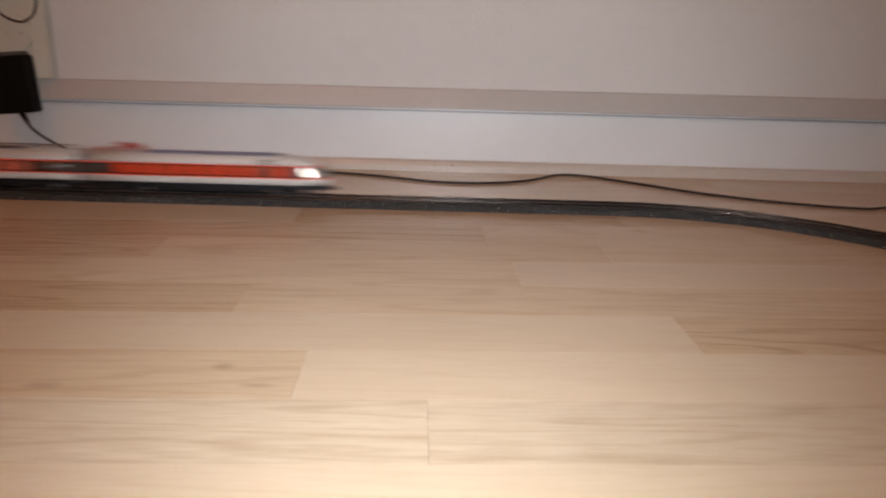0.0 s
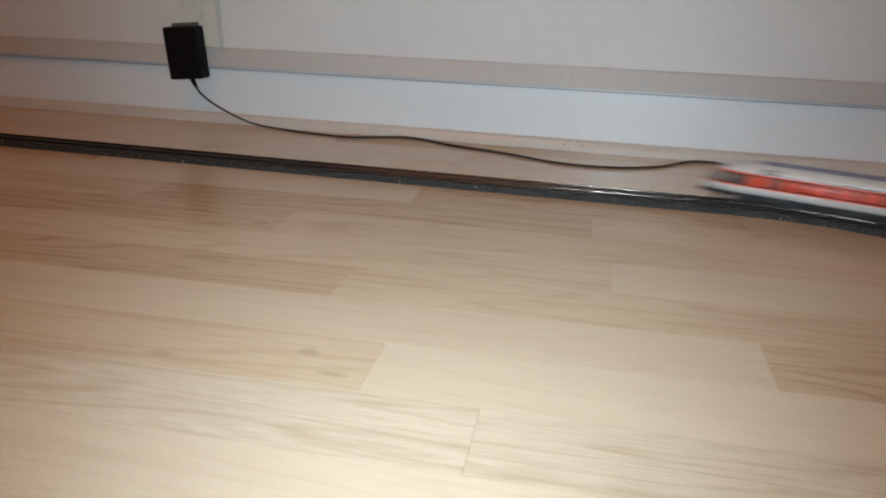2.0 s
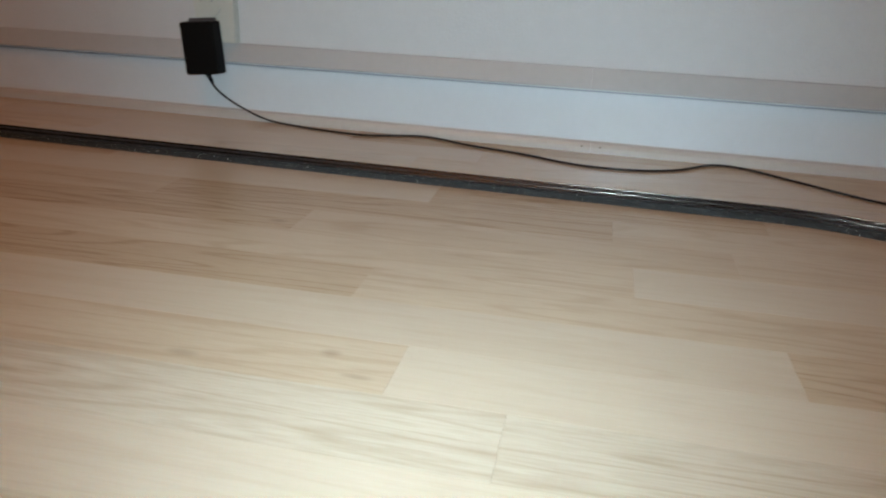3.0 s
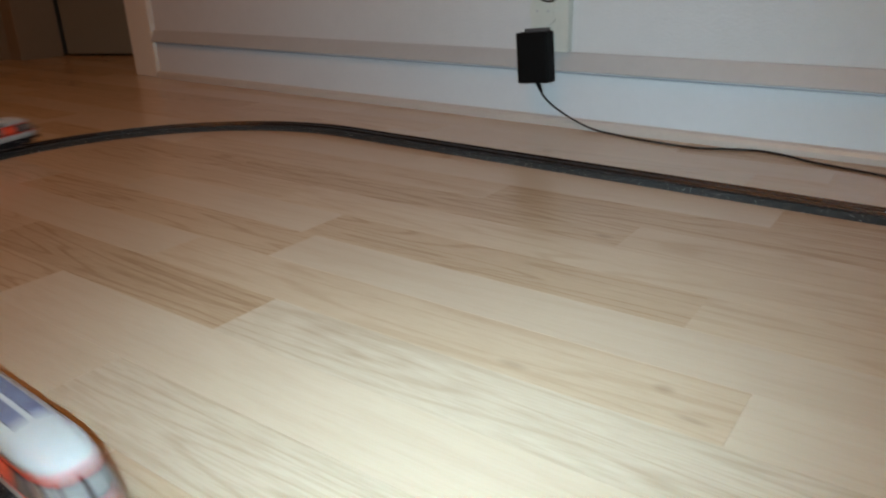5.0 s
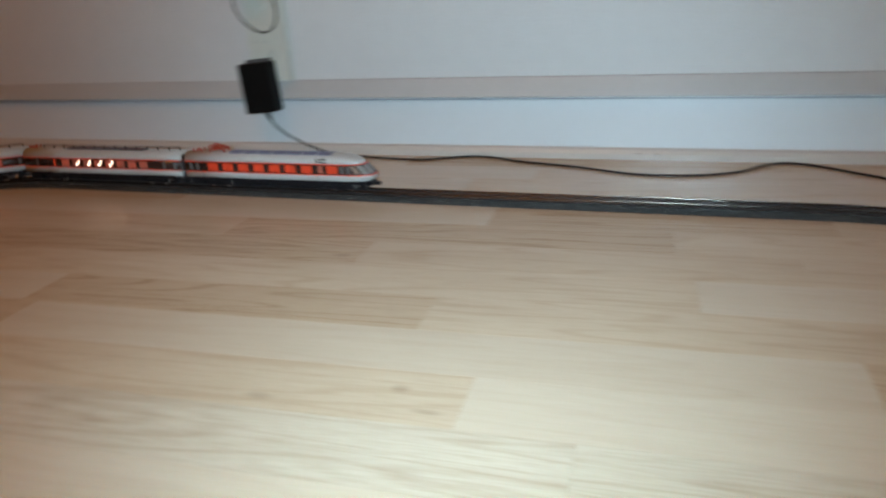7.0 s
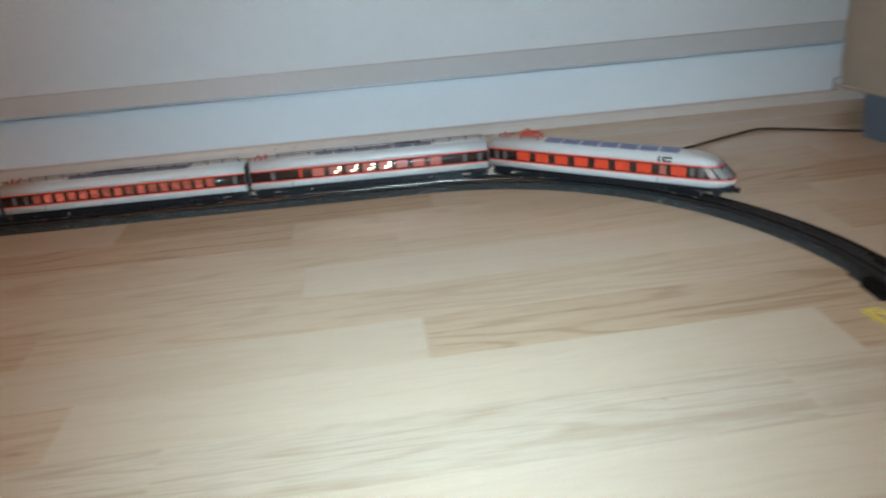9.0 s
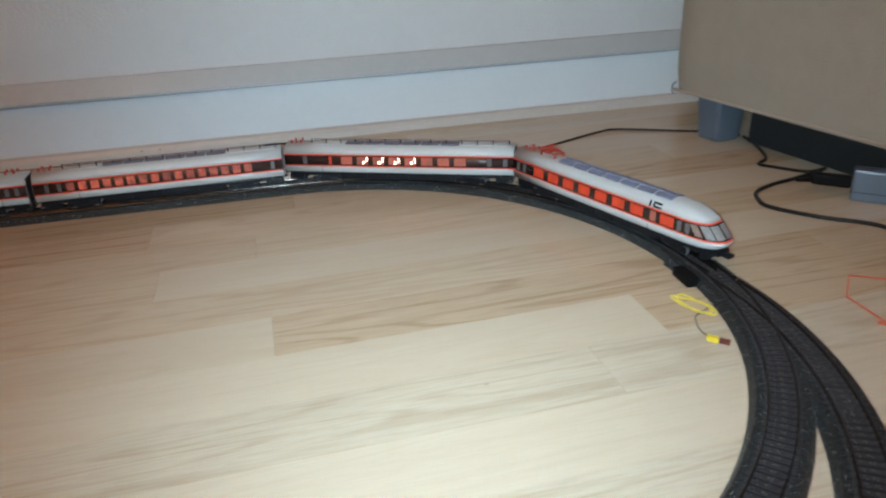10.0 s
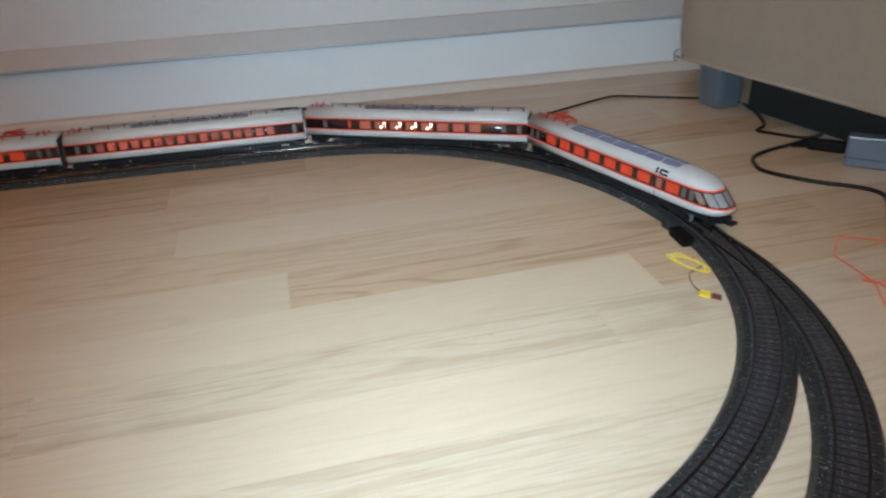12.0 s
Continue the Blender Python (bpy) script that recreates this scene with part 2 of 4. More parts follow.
# tan taken darker to carry the weak light on the west side
DIM_SIDEWALL = mat("side_wall_dimmed_tan", (0.20, 0.155, 0.11), 0.8, vary=0.05, scale=4)
# near-black colour stands in for the missing light in the next room
UNLIT_ROOM = mat("unlit_room_dark", (0.05, 0.04, 0.03), 0.8, vary=0.1, scale=4)
CEIL = mat("ceiling_paint", (0.75, 0.73, 0.70), 0.9, vary=0.03, scale=3)


def glow(name, color, low, high, scale, base, even=0.85):
    """A lit window: the warm light behind it is uneven."""
    m = mat(name, base, 0.25)
    n, l = m.node_tree.nodes, m.node_tree.links
    tc, no, oi = n.new("ShaderNodeTexCoord"), n.new("ShaderNodeTexNoise"), n.new("ShaderNodeObjectInfo")
    no.inputs["Scale"].default_value, no.inputs["Detail"].default_value = scale, 2
    v = n.new("ShaderNodeVectorMath")
    v.operation = "ADD"
    cx = n.new("ShaderNodeCombineXYZ")
    l.new(oi.outputs["Random"], cx.inputs[2])
    l.new(tc.outputs["Object"], v.inputs[0]), l.new(cx.outputs[0], v.inputs[1])
    l.new(v.outputs[0], no.inputs["Vector"])
    r = n.new("ShaderNodeMapRange")
    r.inputs[1].default_value, r.inputs[2].default_value = 0.3, 0.7
    r.inputs[3].default_value, r.inputs[4].default_value = low, high
    l.new(no.outputs["Fac"], r.inputs[0])
    b = n["Principled BSDF"]
    b.inputs["Emission Color"].default_value = (*color, 1)
    each, mul = n.new("ShaderNodeMapRange"), n.new("ShaderNodeMath")
    each.inputs[3].default_value, each.inputs[4].default_value = even, 1.0
    l.new(oi.outputs["Random"], each.inputs[0])
    mul.operation = "MULTIPLY"
    l.new(r.outputs[0], mul.inputs[0]), l.new(each.outputs[0], mul.inputs[1])
    l.new(mul.outputs[0], b.inputs["Emission Strength"])
    return m


PANE_RED = glow("lit_red_window", (1.0, 0.075, 0.022), 0.13, 0.32, 60, (0.25, 0.03, 0.015))
PANE_SALON = glow("lit_saloon_window", (1.0, 0.11, 0.045), 0.03, 0.20, 90, (0.22, 0.08, 0.06), 0.5)
PANE_COACH = glow("lit_coach_window", (1.0, 0.17, 0.10), 0.0, 0.46, 150, (0.13, 0.045, 0.035), 0.15)


# ---- mesh helpers ----
def link(name, bm, material, parent=None, label="", smooth=False):
    me = bpy.data.meshes.new(name)
    bmesh.ops.recalc_face_normals(bm, faces=bm.faces[:])
    bm.to_mesh(me)
    bm.free()
    me.materials.append(material)
    if smooth:
        for p in me.polygons:
            p.use_smooth = True
    ob = new(name, me)
    if parent:
        ob.parent = parent
    if label:
        ob["label"] = label
    return ob


def part(name, bm, material, parent, label="", smooth=False):
    return link(name, bm, material, parent, label, smooth)


def box(bm, a, b, bevel=0.0, m=None):
    """A box between two corners, with its edges rounded."""
    mid = [(p + q) / 2 for p, q in zip(a, b)]
    size = [abs(q - p) for p, q in zip(a, b)]
    r = bmesh.ops.create_cube(bm, size=1.0, matrix=Matrix.Translation(mid) @ Matrix.Diagonal((*size, 1)))
    vs = r["verts"]
    if bevel:
        es = list({e for v in vs for e in v.link_edges})
        g = bmesh.ops.bevel(bm, geom=es, offset=bevel, segments=2, profile=0.6, affect="EDGES")
        vs = list({v for f in g["faces"] for v in f.verts} | {v for v in vs if v.is_valid})
    if m is not None:
        bmesh.ops.transform(bm, matrix=m, verts=[v for v in vs if v.is_valid])
    return bm


def boxed(a, b, bevel=0.0):
    return box(bmesh.new(), a, b, bevel)


def rod(bm, p, q, r, sides=8, r2=None):
    p, q = Vector(p), Vector(q)
    d = q - p
    m = Matrix.Translation((p + q) / 2) @ d.to_track_quat("Z", "Y").to_matrix().to_4x4()
    bmesh.ops.create_cone(bm, cap_ends=True, segments=sides, radius1=r, radius2=r if r2 is None else r2, depth=d.length, matrix=m)
    return bm


def spline(points, per=8):
    """A smooth line through points."""
    ps = [Vector(p) for p in points]
    ps = [2 * ps[0] - ps[1], *ps, 2 * ps[-1] - ps[-2]]
    out = []
    for i in range(1, len(ps) - 2):
        a, b, c, d = ps[i - 1:i + 3]
        for k in range(per):
            t = k / per
            out.append(0.5 * (2 * b + (c - a) * t + (2 * a - 5 * b + 4 * c - d) * t * t + (3 * b - a - 3 * c + d) * t ** 3))
    out.append(ps[-2])
    return out


def tube(points, radius, sides=8, per=8):
    bm = bmesh.new()
    line = spline(points, per)
    rings = []
    for i, p in enumerate(line):
        d = (line[min(i + 1, len(line) - 1)] - line[max(i - 1, 0)]).normalized()
        side = d.cross(Vector((0, 0, 1)))
        side = side.normalized() if side.length > 1e-4 else Vector((1, 0, 0))
        up = side.cross(d)
        rings.append([bm.verts.new(p + radius * (math.cos(a) * side + math.sin(a) * up))
                      for a in (2 * math.pi * k / sides for k in range(sides))])
    for u, v in zip(rings, rings[1:]):
        for k in range(sides):
            bm.faces.new((u[k], u[(k + 1) % sides], v[(k + 1) % sides], v[k]))
    bm.faces.new(rings[0]), bm.faces.new(rings[-1][::-1])
    return bm


def run(profile, x0, x1):
    """A profile of (y, z) points drawn along x."""
    bm = bmesh.new()
    a = [bm.verts.new((x0, y, z)) for y, z in profile]
    b = [bm.verts.new((x1, y, z)) for y, z in profile]
    for i in range(len(profile)):
        j = (i + 1) % len(profile)
        bm.faces.new((a[i], a[j], b[j], b[i]))
    bm.faces.new(a), bm.faces.new(b[::-1])
    return bm


def thing(name, label, category, group="", at=None):
    ob = new(name)
    ob.empty_display_size = 0.02
    if at is not None:
        ob.matrix_world = at
    return tagged(ob, label, category, group)


# ---- room ----
WALL, X_DOOR = 0.566, -1.95
def structure():
    s = lambda ob, label, cat="": tagged(ob, label, cat or "wall", kind="structure")
    s(link("wall_north", run([(WALL, 0), (WALL + 0.13, 0), (WALL + 0.13, 2.5), (WALL, 2.5)], X_DOOR, 2.5), PLASTER),
      "white painted wallpaper wall with a fine grainy relief")
    s(link("wall_north_lintel", run([(WALL, 2.08), (WALL + 0.13, 2.08), (WALL + 0.13, 2.5), (WALL, 2.5)], -2.8, X_DOOR), PLASTER),
      "white painted wallpaper wall over the doorway")
    s(link("wall_west", boxed((-2.93, -3.2, 0), (-2.8, WALL + 0.13, 2.5)), DIM_SIDEWALL), "plain painted side wall")
    s(link("wall_east", boxed((2.5, -3.2, 0), (2.63, WALL + 0.13, 2.5)), PLASTER), "plain painted side wall")
    s(link("wall_south", boxed((-2.93, -3.33, 0), (2.63, -3.2, 2.5)), PLASTER), "plain painted rear wall")
    s(link("ceiling", boxed((-2.93, -3.33, 2.5), (2.63, 2.0, 2.6)), CEIL), "plain white ceiling", "ceiling")
    # walls of the unlit next room, their darkness put into the colour
    s(link("wall_hall_end", boxed((-2.93, 1.9, 0), (X_DOOR + 0.3, 2.0, 2.5)), UNLIT_ROOM), "wall of the next room, darkened for its lack of light")
    s(link("wall_hall_side", boxed((X_DOOR + 0.2, WALL + 0.13, 0), (X_DOOR + 0.3, 1.9, 2.5)), UNLIT_ROOM), "wall of the next room, darkened for its lack of light")
    s(link("wall_hall_west", boxed((-2.93, WALL + 0.13, 0), (-2.8, 1.9, 2.5)), UNLIT_ROOM), "wall of the next room, darkened for its lack of light")
    # baseboard, shoe moulding and cable duct, each in lengths that butt
    for x0, x1 in ((-1.93, 2.5),):
        s(link("baseboard", run([(WALL - 0.0005, 0.0), (WALL - 0.0005, 0.094), (WALL - 0.004, 0.094), (WALL - 0.0045, 0.085),
                                 (WALL - 0.0045, 0.0)], x0, x1), BOARD), "flat white glossy baseboard below the cable duct", "baseboard")
    for x0, x1 in ((-1.93, -0.1795), (-0.1790, 2.5)):
        s(link("trim", run([(WALL - 0.0047, 0.0), (WALL - 0.0047, 0.0150), (WALL - 0.0085, 0.0155), (WALL - 0.0150, 0.0128),
                            (WALL - 0.0178, 0.008), (WALL - 0.0182, 0.0)], x0, x1), SHOE),
          "narrow off-white shoe moulding along the floor", "trim")
    for x in (-0.192, -0.166):
        bm = rod(bmesh.new(), (x, WALL - 0.0165, 0.0090), (x, WALL - 0.0180, 0.0090), 0.0011, 10)
        tagged(link("nail_head", bm, STUD), "small dark nail head in the shoe moulding", "nail")
    # added strip whose colour gives the shadow gap below the duct
    s(link("trim", run([(WALL - 0.0046, 0.0846), (WALL - 0.0046, 0.0868), (WALL - 0.0058, 0.0868), (WALL - 0.0062, 0.0846)], -1.93, 2.5), SHADE_LINE),
      "thin blue-grey strip for the shade line below the cable duct", "trim")
    s(link("trim", run([(WALL - 0.0046, 0.0818), (WALL - 0.0046, 0.0844), (WALL - 0.0068, 0.0842), (WALL - 0.0068, 0.0822)], -1.93, 2.5), BOARD),
      "narrow white plastic lip below the cable duct", "trim")
    for x0, x1 in ((-1.93, -0.1885), (-0.1880, 2.5)):
        s(link("trim", run([(WALL - 0.0005, 0.0945), (WALL - 0.0005, 0.1172), (WALL - 0.0025, 0.1180), (WALL - 0.0050, 0.1165),
                            (WALL - 0.0160, 0.0935), (WALL - 0.0170, 0.0905), (WALL - 0.0150, 0.0893), (WALL - 0.0050, 0.0893),
                            (WALL - 0.0050, 0.0945)], x0, x1), DUCT), "beige sloping plastic cable duct along the wall", "cable duct")


def door():
    d = tagged(new("door_1"), "grey inner door standing slightly open in its frame", "door", kind="structure")
    leaf = part("door_leaf", boxed((0, 0, 0.008), (0.53, 0.04, 2.05), 0.003), DOORGREY, d, "plain grey leaf")
    leaf.matrix_basis = pose(-2.70, WALL + 0.128, 0, 0, 0, 24)
    # the west upright is coloured dark for the little light it gets
    for x0, x1, m in ((-2.035, X_DOOR + 0.02, TRIM), (-2.80, -2.715, DIM_SIDEWALL)):
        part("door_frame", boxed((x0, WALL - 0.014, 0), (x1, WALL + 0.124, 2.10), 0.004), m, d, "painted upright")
    part("door_frame", boxed((-2.7145, WALL - 0.014, 2.06), (-2.0355, WALL + 0.124, 2.10), 0.004), TRIM, d, "white painted head")


# ---- toy railway track: an oval with a curved turnout ----
R, CX, CXL, CY = 0.357, 0.020, -1.003, -0.029
STRAIGHT = CX - CXL
LOOP = 2 * STRAIGHT + 2 * math.pi * R
RAIL_TOP = 0.0105


BULGE = [(-90, 0.0), (-66, -0.0010), (-18, 0.0066), (45, 0.0), (90, 0.0)]


def bulge(a):
    """How far the right-hand curve leaves a true circle to fit the camera's view, by the angle round its centre."""
    a = math.degrees(a)
    for (a0, b0), (a1, b1) in zip(BULGE, BULGE[1:]):
        if a <= a1:
            u = max(0.0, (a - a0) / (a1 - a0))
            return b0 + (b1 - b0) * (3 * u * u - 2 * u ** 3)
    return 0.0


def at_track(s):
    """Place and heading at s metres along the oval; 0 is where the far straight meets the right-hand curve."""
    s = s % LOOP
    if s < math.pi * R:
        a = math.pi / 2 - s / R
        r = R + bulge(a)
        slant = (bulge(a + 0.02) - bulge(a - 0.02)) / (0.04 * r) if abs(a) < 1.5 else 0.0
        return CX + r * math.cos(a), CY + r * math.sin(a), a - math.pi / 2 - slant
    s -= math.pi * R
    if s < STRAIGHT:
        return CX - s, CY - R, -math.pi
    s -= STRAIGHT
    if s < math.pi * R:
        a = -math.pi / 2 - s / R
        return CXL + R * math.cos(a), CY + R * math.sin(a), a - math.pi / 2
    s -= math.pi * R
    return CXL + s, CY + R, 0.0


def sweep(path, profile, closed=True):
    """A profile of (side, z) points along a path of (x, y, heading)."""
    bm = bmesh.new()
    rows = [[bm.verts.new((x - o * math.sin(h), y + o * math.cos(h), z)) for o, z in profile] for x, y, h in path]
    k = len(profile)
    for a, b in zip(rows, rows[1:]):
        for i in range(k if closed else k - 1):
            j = (i + 1) % k
            bm.faces.new((a[i], a[j], b[j], b[i]))
    if closed:
        bm.faces.new(rows[0]), bm.faces.new(rows[-1][::-1])
    return bm


BED = [(-0.0200, 0.0), (-0.0195, 0.0012), (-0.0165, 0.0068), (-0.0160, 0.0072), (0.0160, 0.0072), (0.0165, 0.0068), (0.0195, 0.0012), (0.0200, 0.0)]
def rail_profile(side):
    c = side * 0.0087
    return [(c - 0.0009, 0.0078), (c - 0.0004, 0.0084), (c - 0.00060, 0.0095), (c - 0.00060, 0.0099), (c - 0.00050, 0.01022), (c - 0.00034, 0.01042),
            (c - 0.00015, RAIL_TOP), (c + 0.00015, RAIL_TOP), (c + 0.00034, 0.01042), (c + 0.00050, 0.01022), (c + 0.00060, 0.0099), (c + 0.00060, 0.0095),
            (c + 0.0004, 0.0084), (c + 0.0009, 0.0078)]


def sleeper_mesh():
    bm = boxed((-0.0019, -0.0112, 0.0070), (0.0019, 0.0112, 0.0081))
    for y in (-0.0087, 0.0087):
        for d in (-0.0017, 0.0017):
            box(bm, (-0.0007, y + d - 0.0006, 0.0080), (0.0007, y + d + 0.0006, 0.0089))
    low = len(bm.faces)
    for y in (-0.0128, 0.0128):
        box(bm, (0.0024, y - 0.0008, 0.0070), (0.0036, y + 0.0008, 0.00745))
    count = len(bm.faces)
    box(bm, (-0.0006, -0.0005, 0.0079), (0.0006, 0.0005, 0.0088))
    me = bpy.data.meshes.new("sleeper")
    bm.to_mesh(me)
    bm.free()
    me.materials.append(SLEEPER), me.materials.append(STUD), me.materials.append(UNDER)
    for p in me.polygons[low:count]:
        p.material_index = 2
    for p in me.polygons[count:]:
        p.material_index = 1
    return me


SLEEPER_MESH = sleeper_mesh()
def track_piece(path, label, bed=BED, name="track_section", group="toy track sections"):
    """One section: roadbed, two rails, sleepers with fixings, contact studs."""
    t = thing(name, label, "toy track", group)
    part("roadbed", sweep(path, bed), BALLAST, t, "grey ballast-textured plastic roadbed")
    for side in (-1, 1):
        part("rail", sweep(path, rail_profile(side)), RAIL, t, "browned steel rail")
    part("bed_floor", sweep(path, [(-0.0077, 0.0070), (-0.0077, 0.00735), (0.0077, 0.00735), (0.0077, 0.0070)]), UNDER, t, "black bed between the rails")
    length = sum(math.dist(a[:2], b[:2]) for a, b in zip(path, path[1:]))
    count = max(2, round(length / 0.0064))
    for k in range(count):
        f = (k + 0.5) / count * (len(path) - 1)
        i = min(int(f), len(path) - 2)
        f -= i
        (x0, y0, h0), (x1, y1, h1) = path[i], path[i + 1]
        m = Matrix.Translation((x0 + f * (x1 - x0), y0 + f * (y1 - y0), 0)) @ Matrix.Rotation(h0 + f * (h1 - h0), 4, "Z")
        ob = new("sleeper", SLEEPER_MESH)
        ob.parent, ob.matrix_basis = t, m
    return t


def oval_path(s0, s1, step=0.0126):
    k = max(1, math.ceil((s1 - s0) / step))
    out, last = [], None
    for i in range(k + 1):
        x, y, h = at_track(s0 + (s1 - s0) * i / k)
        if last is not None:
            while h - last > math.pi:
                h -= 2 * math.pi
            while h - last < -math.pi:
                h += 2 * math.pi
        last = h
        out.append((x, y, h))
    return out


TURN0 = R * radians(90 - 7)          # where the turnout begins
def track():
    gap = 0.0003
    arc = R * math.pi / 6
    cuts = [TURN0 - 2 * arc - 0.0001, TURN0 - arc, TURN0, TURN0 + arc, TURN0 + 2 * arc, TURN0 + 3 * arc]
    for a, b in zip(cuts, cuts[1:]):
        if a == TURN0:
            continue
        track_piece(oval_path(a + gap, b - gap), "curved dark grey toy track section on the wooden floor")
    lo, hi = cuts[-1], LOOP + cuts[0]
    n = 17
    for i in range(n):
        a, b = lo + (hi - lo) * i / n, lo + (hi - lo) * (i + 1) / n
        track_piece(oval_path(a + gap, b - gap), "dark grey toy track section on the wooden floor")
    # turnout: the through route is a piece of the oval; the outer route starts straight and then follows the same radius
    t = track_piece(oval_path(TURN0 + gap, TURN0 + arc - gap), "dark grey curved toy turnout with two diverging routes",
                    name="turnout", group="")
    x, y, h = CX + R * math.cos(radians(7)), CY + R * math.sin(radians(7)), radians(7) - math.pi / 2
    path = [(x + d * math.cos(h), y + d * math.sin(h), h) for d in [0.0775 * i / 6 for i in range(7)]]
    ex, ey, _ = path[-1]
    cx, cy = ex + R * math.sin(h), ey - R * math.cos(h)
    for i in range(1, 16):
        a = h - radians(30) * i / 15
        path.append((cx - R * math.sin(a), cy + R * math.cos(a), a))
    lower = [(o, z - 0.0002 if z > 0.001 else z) for o, z in BED]
    part("roadbed", sweep(path[1:], lower), BALLAST, t, "grey ballast-textured plastic roadbed")
    for side in (-1, 1):
        part("rail", sweep(path if side > 0 else path[5:], rail_profile(side)), RAIL, t, "browned steel rail")
    for i in range(6, len(path) - 1):
        (x0, y0, h0), (x1, y1, h1) = path[i], path[i + 1]
        for f in (0.25, 0.75):
            ob = new("sleeper", SLEEPER_MESH)
            ob.parent = t
            ob.matrix_basis = Matrix.Translation((x0 + f * (x1 - x0), y0 + f * (y1 - y0), 0.0001)) @ Matrix.Rotation(h0 + f * (h1 - h0), 4, "Z")
    # point blades, check rail and a brass screw between the rails
    for d, side in ((0.012, -0.0050), (0.012, 0.0046)):
        q = [(x + u * math.cos(h) - side * math.sin(h), y + u * math.sin(h) + side * math.cos(h), h - 0.05 * u / 0.06) for u in (d, d + 0.02, d + 0.045)]
        part("point_blade", sweep(q, [(-0.0005, 0.0082), (-0.0005, RAIL_TOP), (0.0005, RAIL_TOP), (0.0005, 0.0082)]), RAIL, t, "dark steel blade")
    px, py, ph = at_track(TURN0 + 0.075)
    part("screw", rod(bmesh.new(), (px + 0.011 * math.cos(ph + 1.57), py + 0.011 * math.sin(ph + 1.57), 0.0078),
                      (px + 0.011 * math.cos(ph + 1.57), py + 0.011 * math.sin(ph + 1.57), 0.0096), 0.0012, 10), BRASS, t, "small brass screw")
    # hand lever housing on the inner side
    mx, my, mh = at_track(TURN0 + 0.050)
    part("lever_housing", boxed((-0.014, -0.0285, 0), (0.014, -0.0170, 0.0085), 0.0012), BLACK, t, "black switch lever housing").matrix_basis = \
        Matrix.Translation((mx, my, 0)) @ Matrix.Rotation(mh, 4, "Z")
    # outer route goes on
    def on(a0, a1):
        return [(cx - R * math.sin(a), cy + R * math.cos(a), a) for a in [a0 + (a1 - a0) * i / 15 for i in range(16)]]
    a0 = h - radians(30.05)
    for k in range(2):
        track_piece(on(a0 - radians(30) * k, a0 - radians(30) * (k + 1) + 0.001), "curved dark grey toy track section on the wooden floor")


# ---- the train ----
LEVELS = [(0.0243, 0.0158, 0.0070), (0.0265, 0.0167, 0.0025), (0.0295, 0.0170, 0.0000), (0.0311, 0.0171, 0.0006), (0.0323, 0.0171, 0.0018),
          (0.0433, 0.0165, 0.0140), (0.0445, 0.0163, 0.0152), (0.0474, 0.0155, 0.0190), (0.0501, 0.0138, 0.0250), (0.0523, 0.0108, 0.0340),
          (0.0537, 0.0060, 0.0450), (0.0542, 0.0015, 0.0560)]
HALF_END, HALF_MID, PITCH, PIVOT = 0.1400, 0.1408, 0.2885, 0.0920


def ring_at(level, half, nose):
    """Half an outline of the body at one height: from the rear to the tip, as (x, y)."""
    z, w, back = level
    pts = [(-half, w), (-half * 0.5, w), (0, w), (half * 0.3, w)]
    if not nose:
        return pts + [(half * 0.7, w), (half, w)]
    tip = half - back
    s = half - 0.034 - back * 0.55
    s = min(s, tip - 0.012)
    for i in range(13):
        a = math.pi / 2 * i / 12
        pts.append((s + (tip - s) * math.sin(a), w * max(math.cos(a), 0.0) ** 0.62))
    return pts


def shell(half, nose, lo, hi, close_ends=True):
    """The body between two levels."""
    bm = bmesh.new()
    rows = []
    for lev in LEVELS[lo:hi + 1]:
        r = ring_at(lev, half, nose)
        full = r + [(x, -y) for x, y in (reversed(r[:-1]) if nose else reversed(r))]
        rows.append([bm.verts.new((x, y, lev[0])) for x, y in full])
    for a, b in zip(rows, rows[1:]):
        for i in range(len(a)):
            j = (i + 1) % len(a)
            bm.faces.new((a[i], a[j], b[j], b[i]))
    if close_ends:
        bm.faces.new(rows[0]), bm.faces.new(rows[-1][::-1])
    bmesh.ops.remove_doubles(bm, verts=bm.verts[:], dist=0.00002)
    return bm


def side_y(z, x=0):
    (z0, w0, _), (z1, w1, _) = LEVELS[4], LEVELS[5]
    return w0 + (w1 - w0) * (z - z0) / (z1 - z0)


def pane(x, width, side, z0=0.0335, z1=0.0421, out=0.00025):
    bm = bmesh.new()
    vs = []
    for o in (-0.001, out):
        for dx, z in ((-1, z0), (1, z0), (1, z1), (-1, z1)):
            vs.append(bm.verts.new((x + dx * width / 2, side * (side_y(z) + o), z)))
    bm.faces.new(vs[4:])
    for i in range(4):
        j = (i + 1) % 4
        bm.faces.new((vs[i], vs[j], vs[4 + j], vs[4 + i]))
    return bm


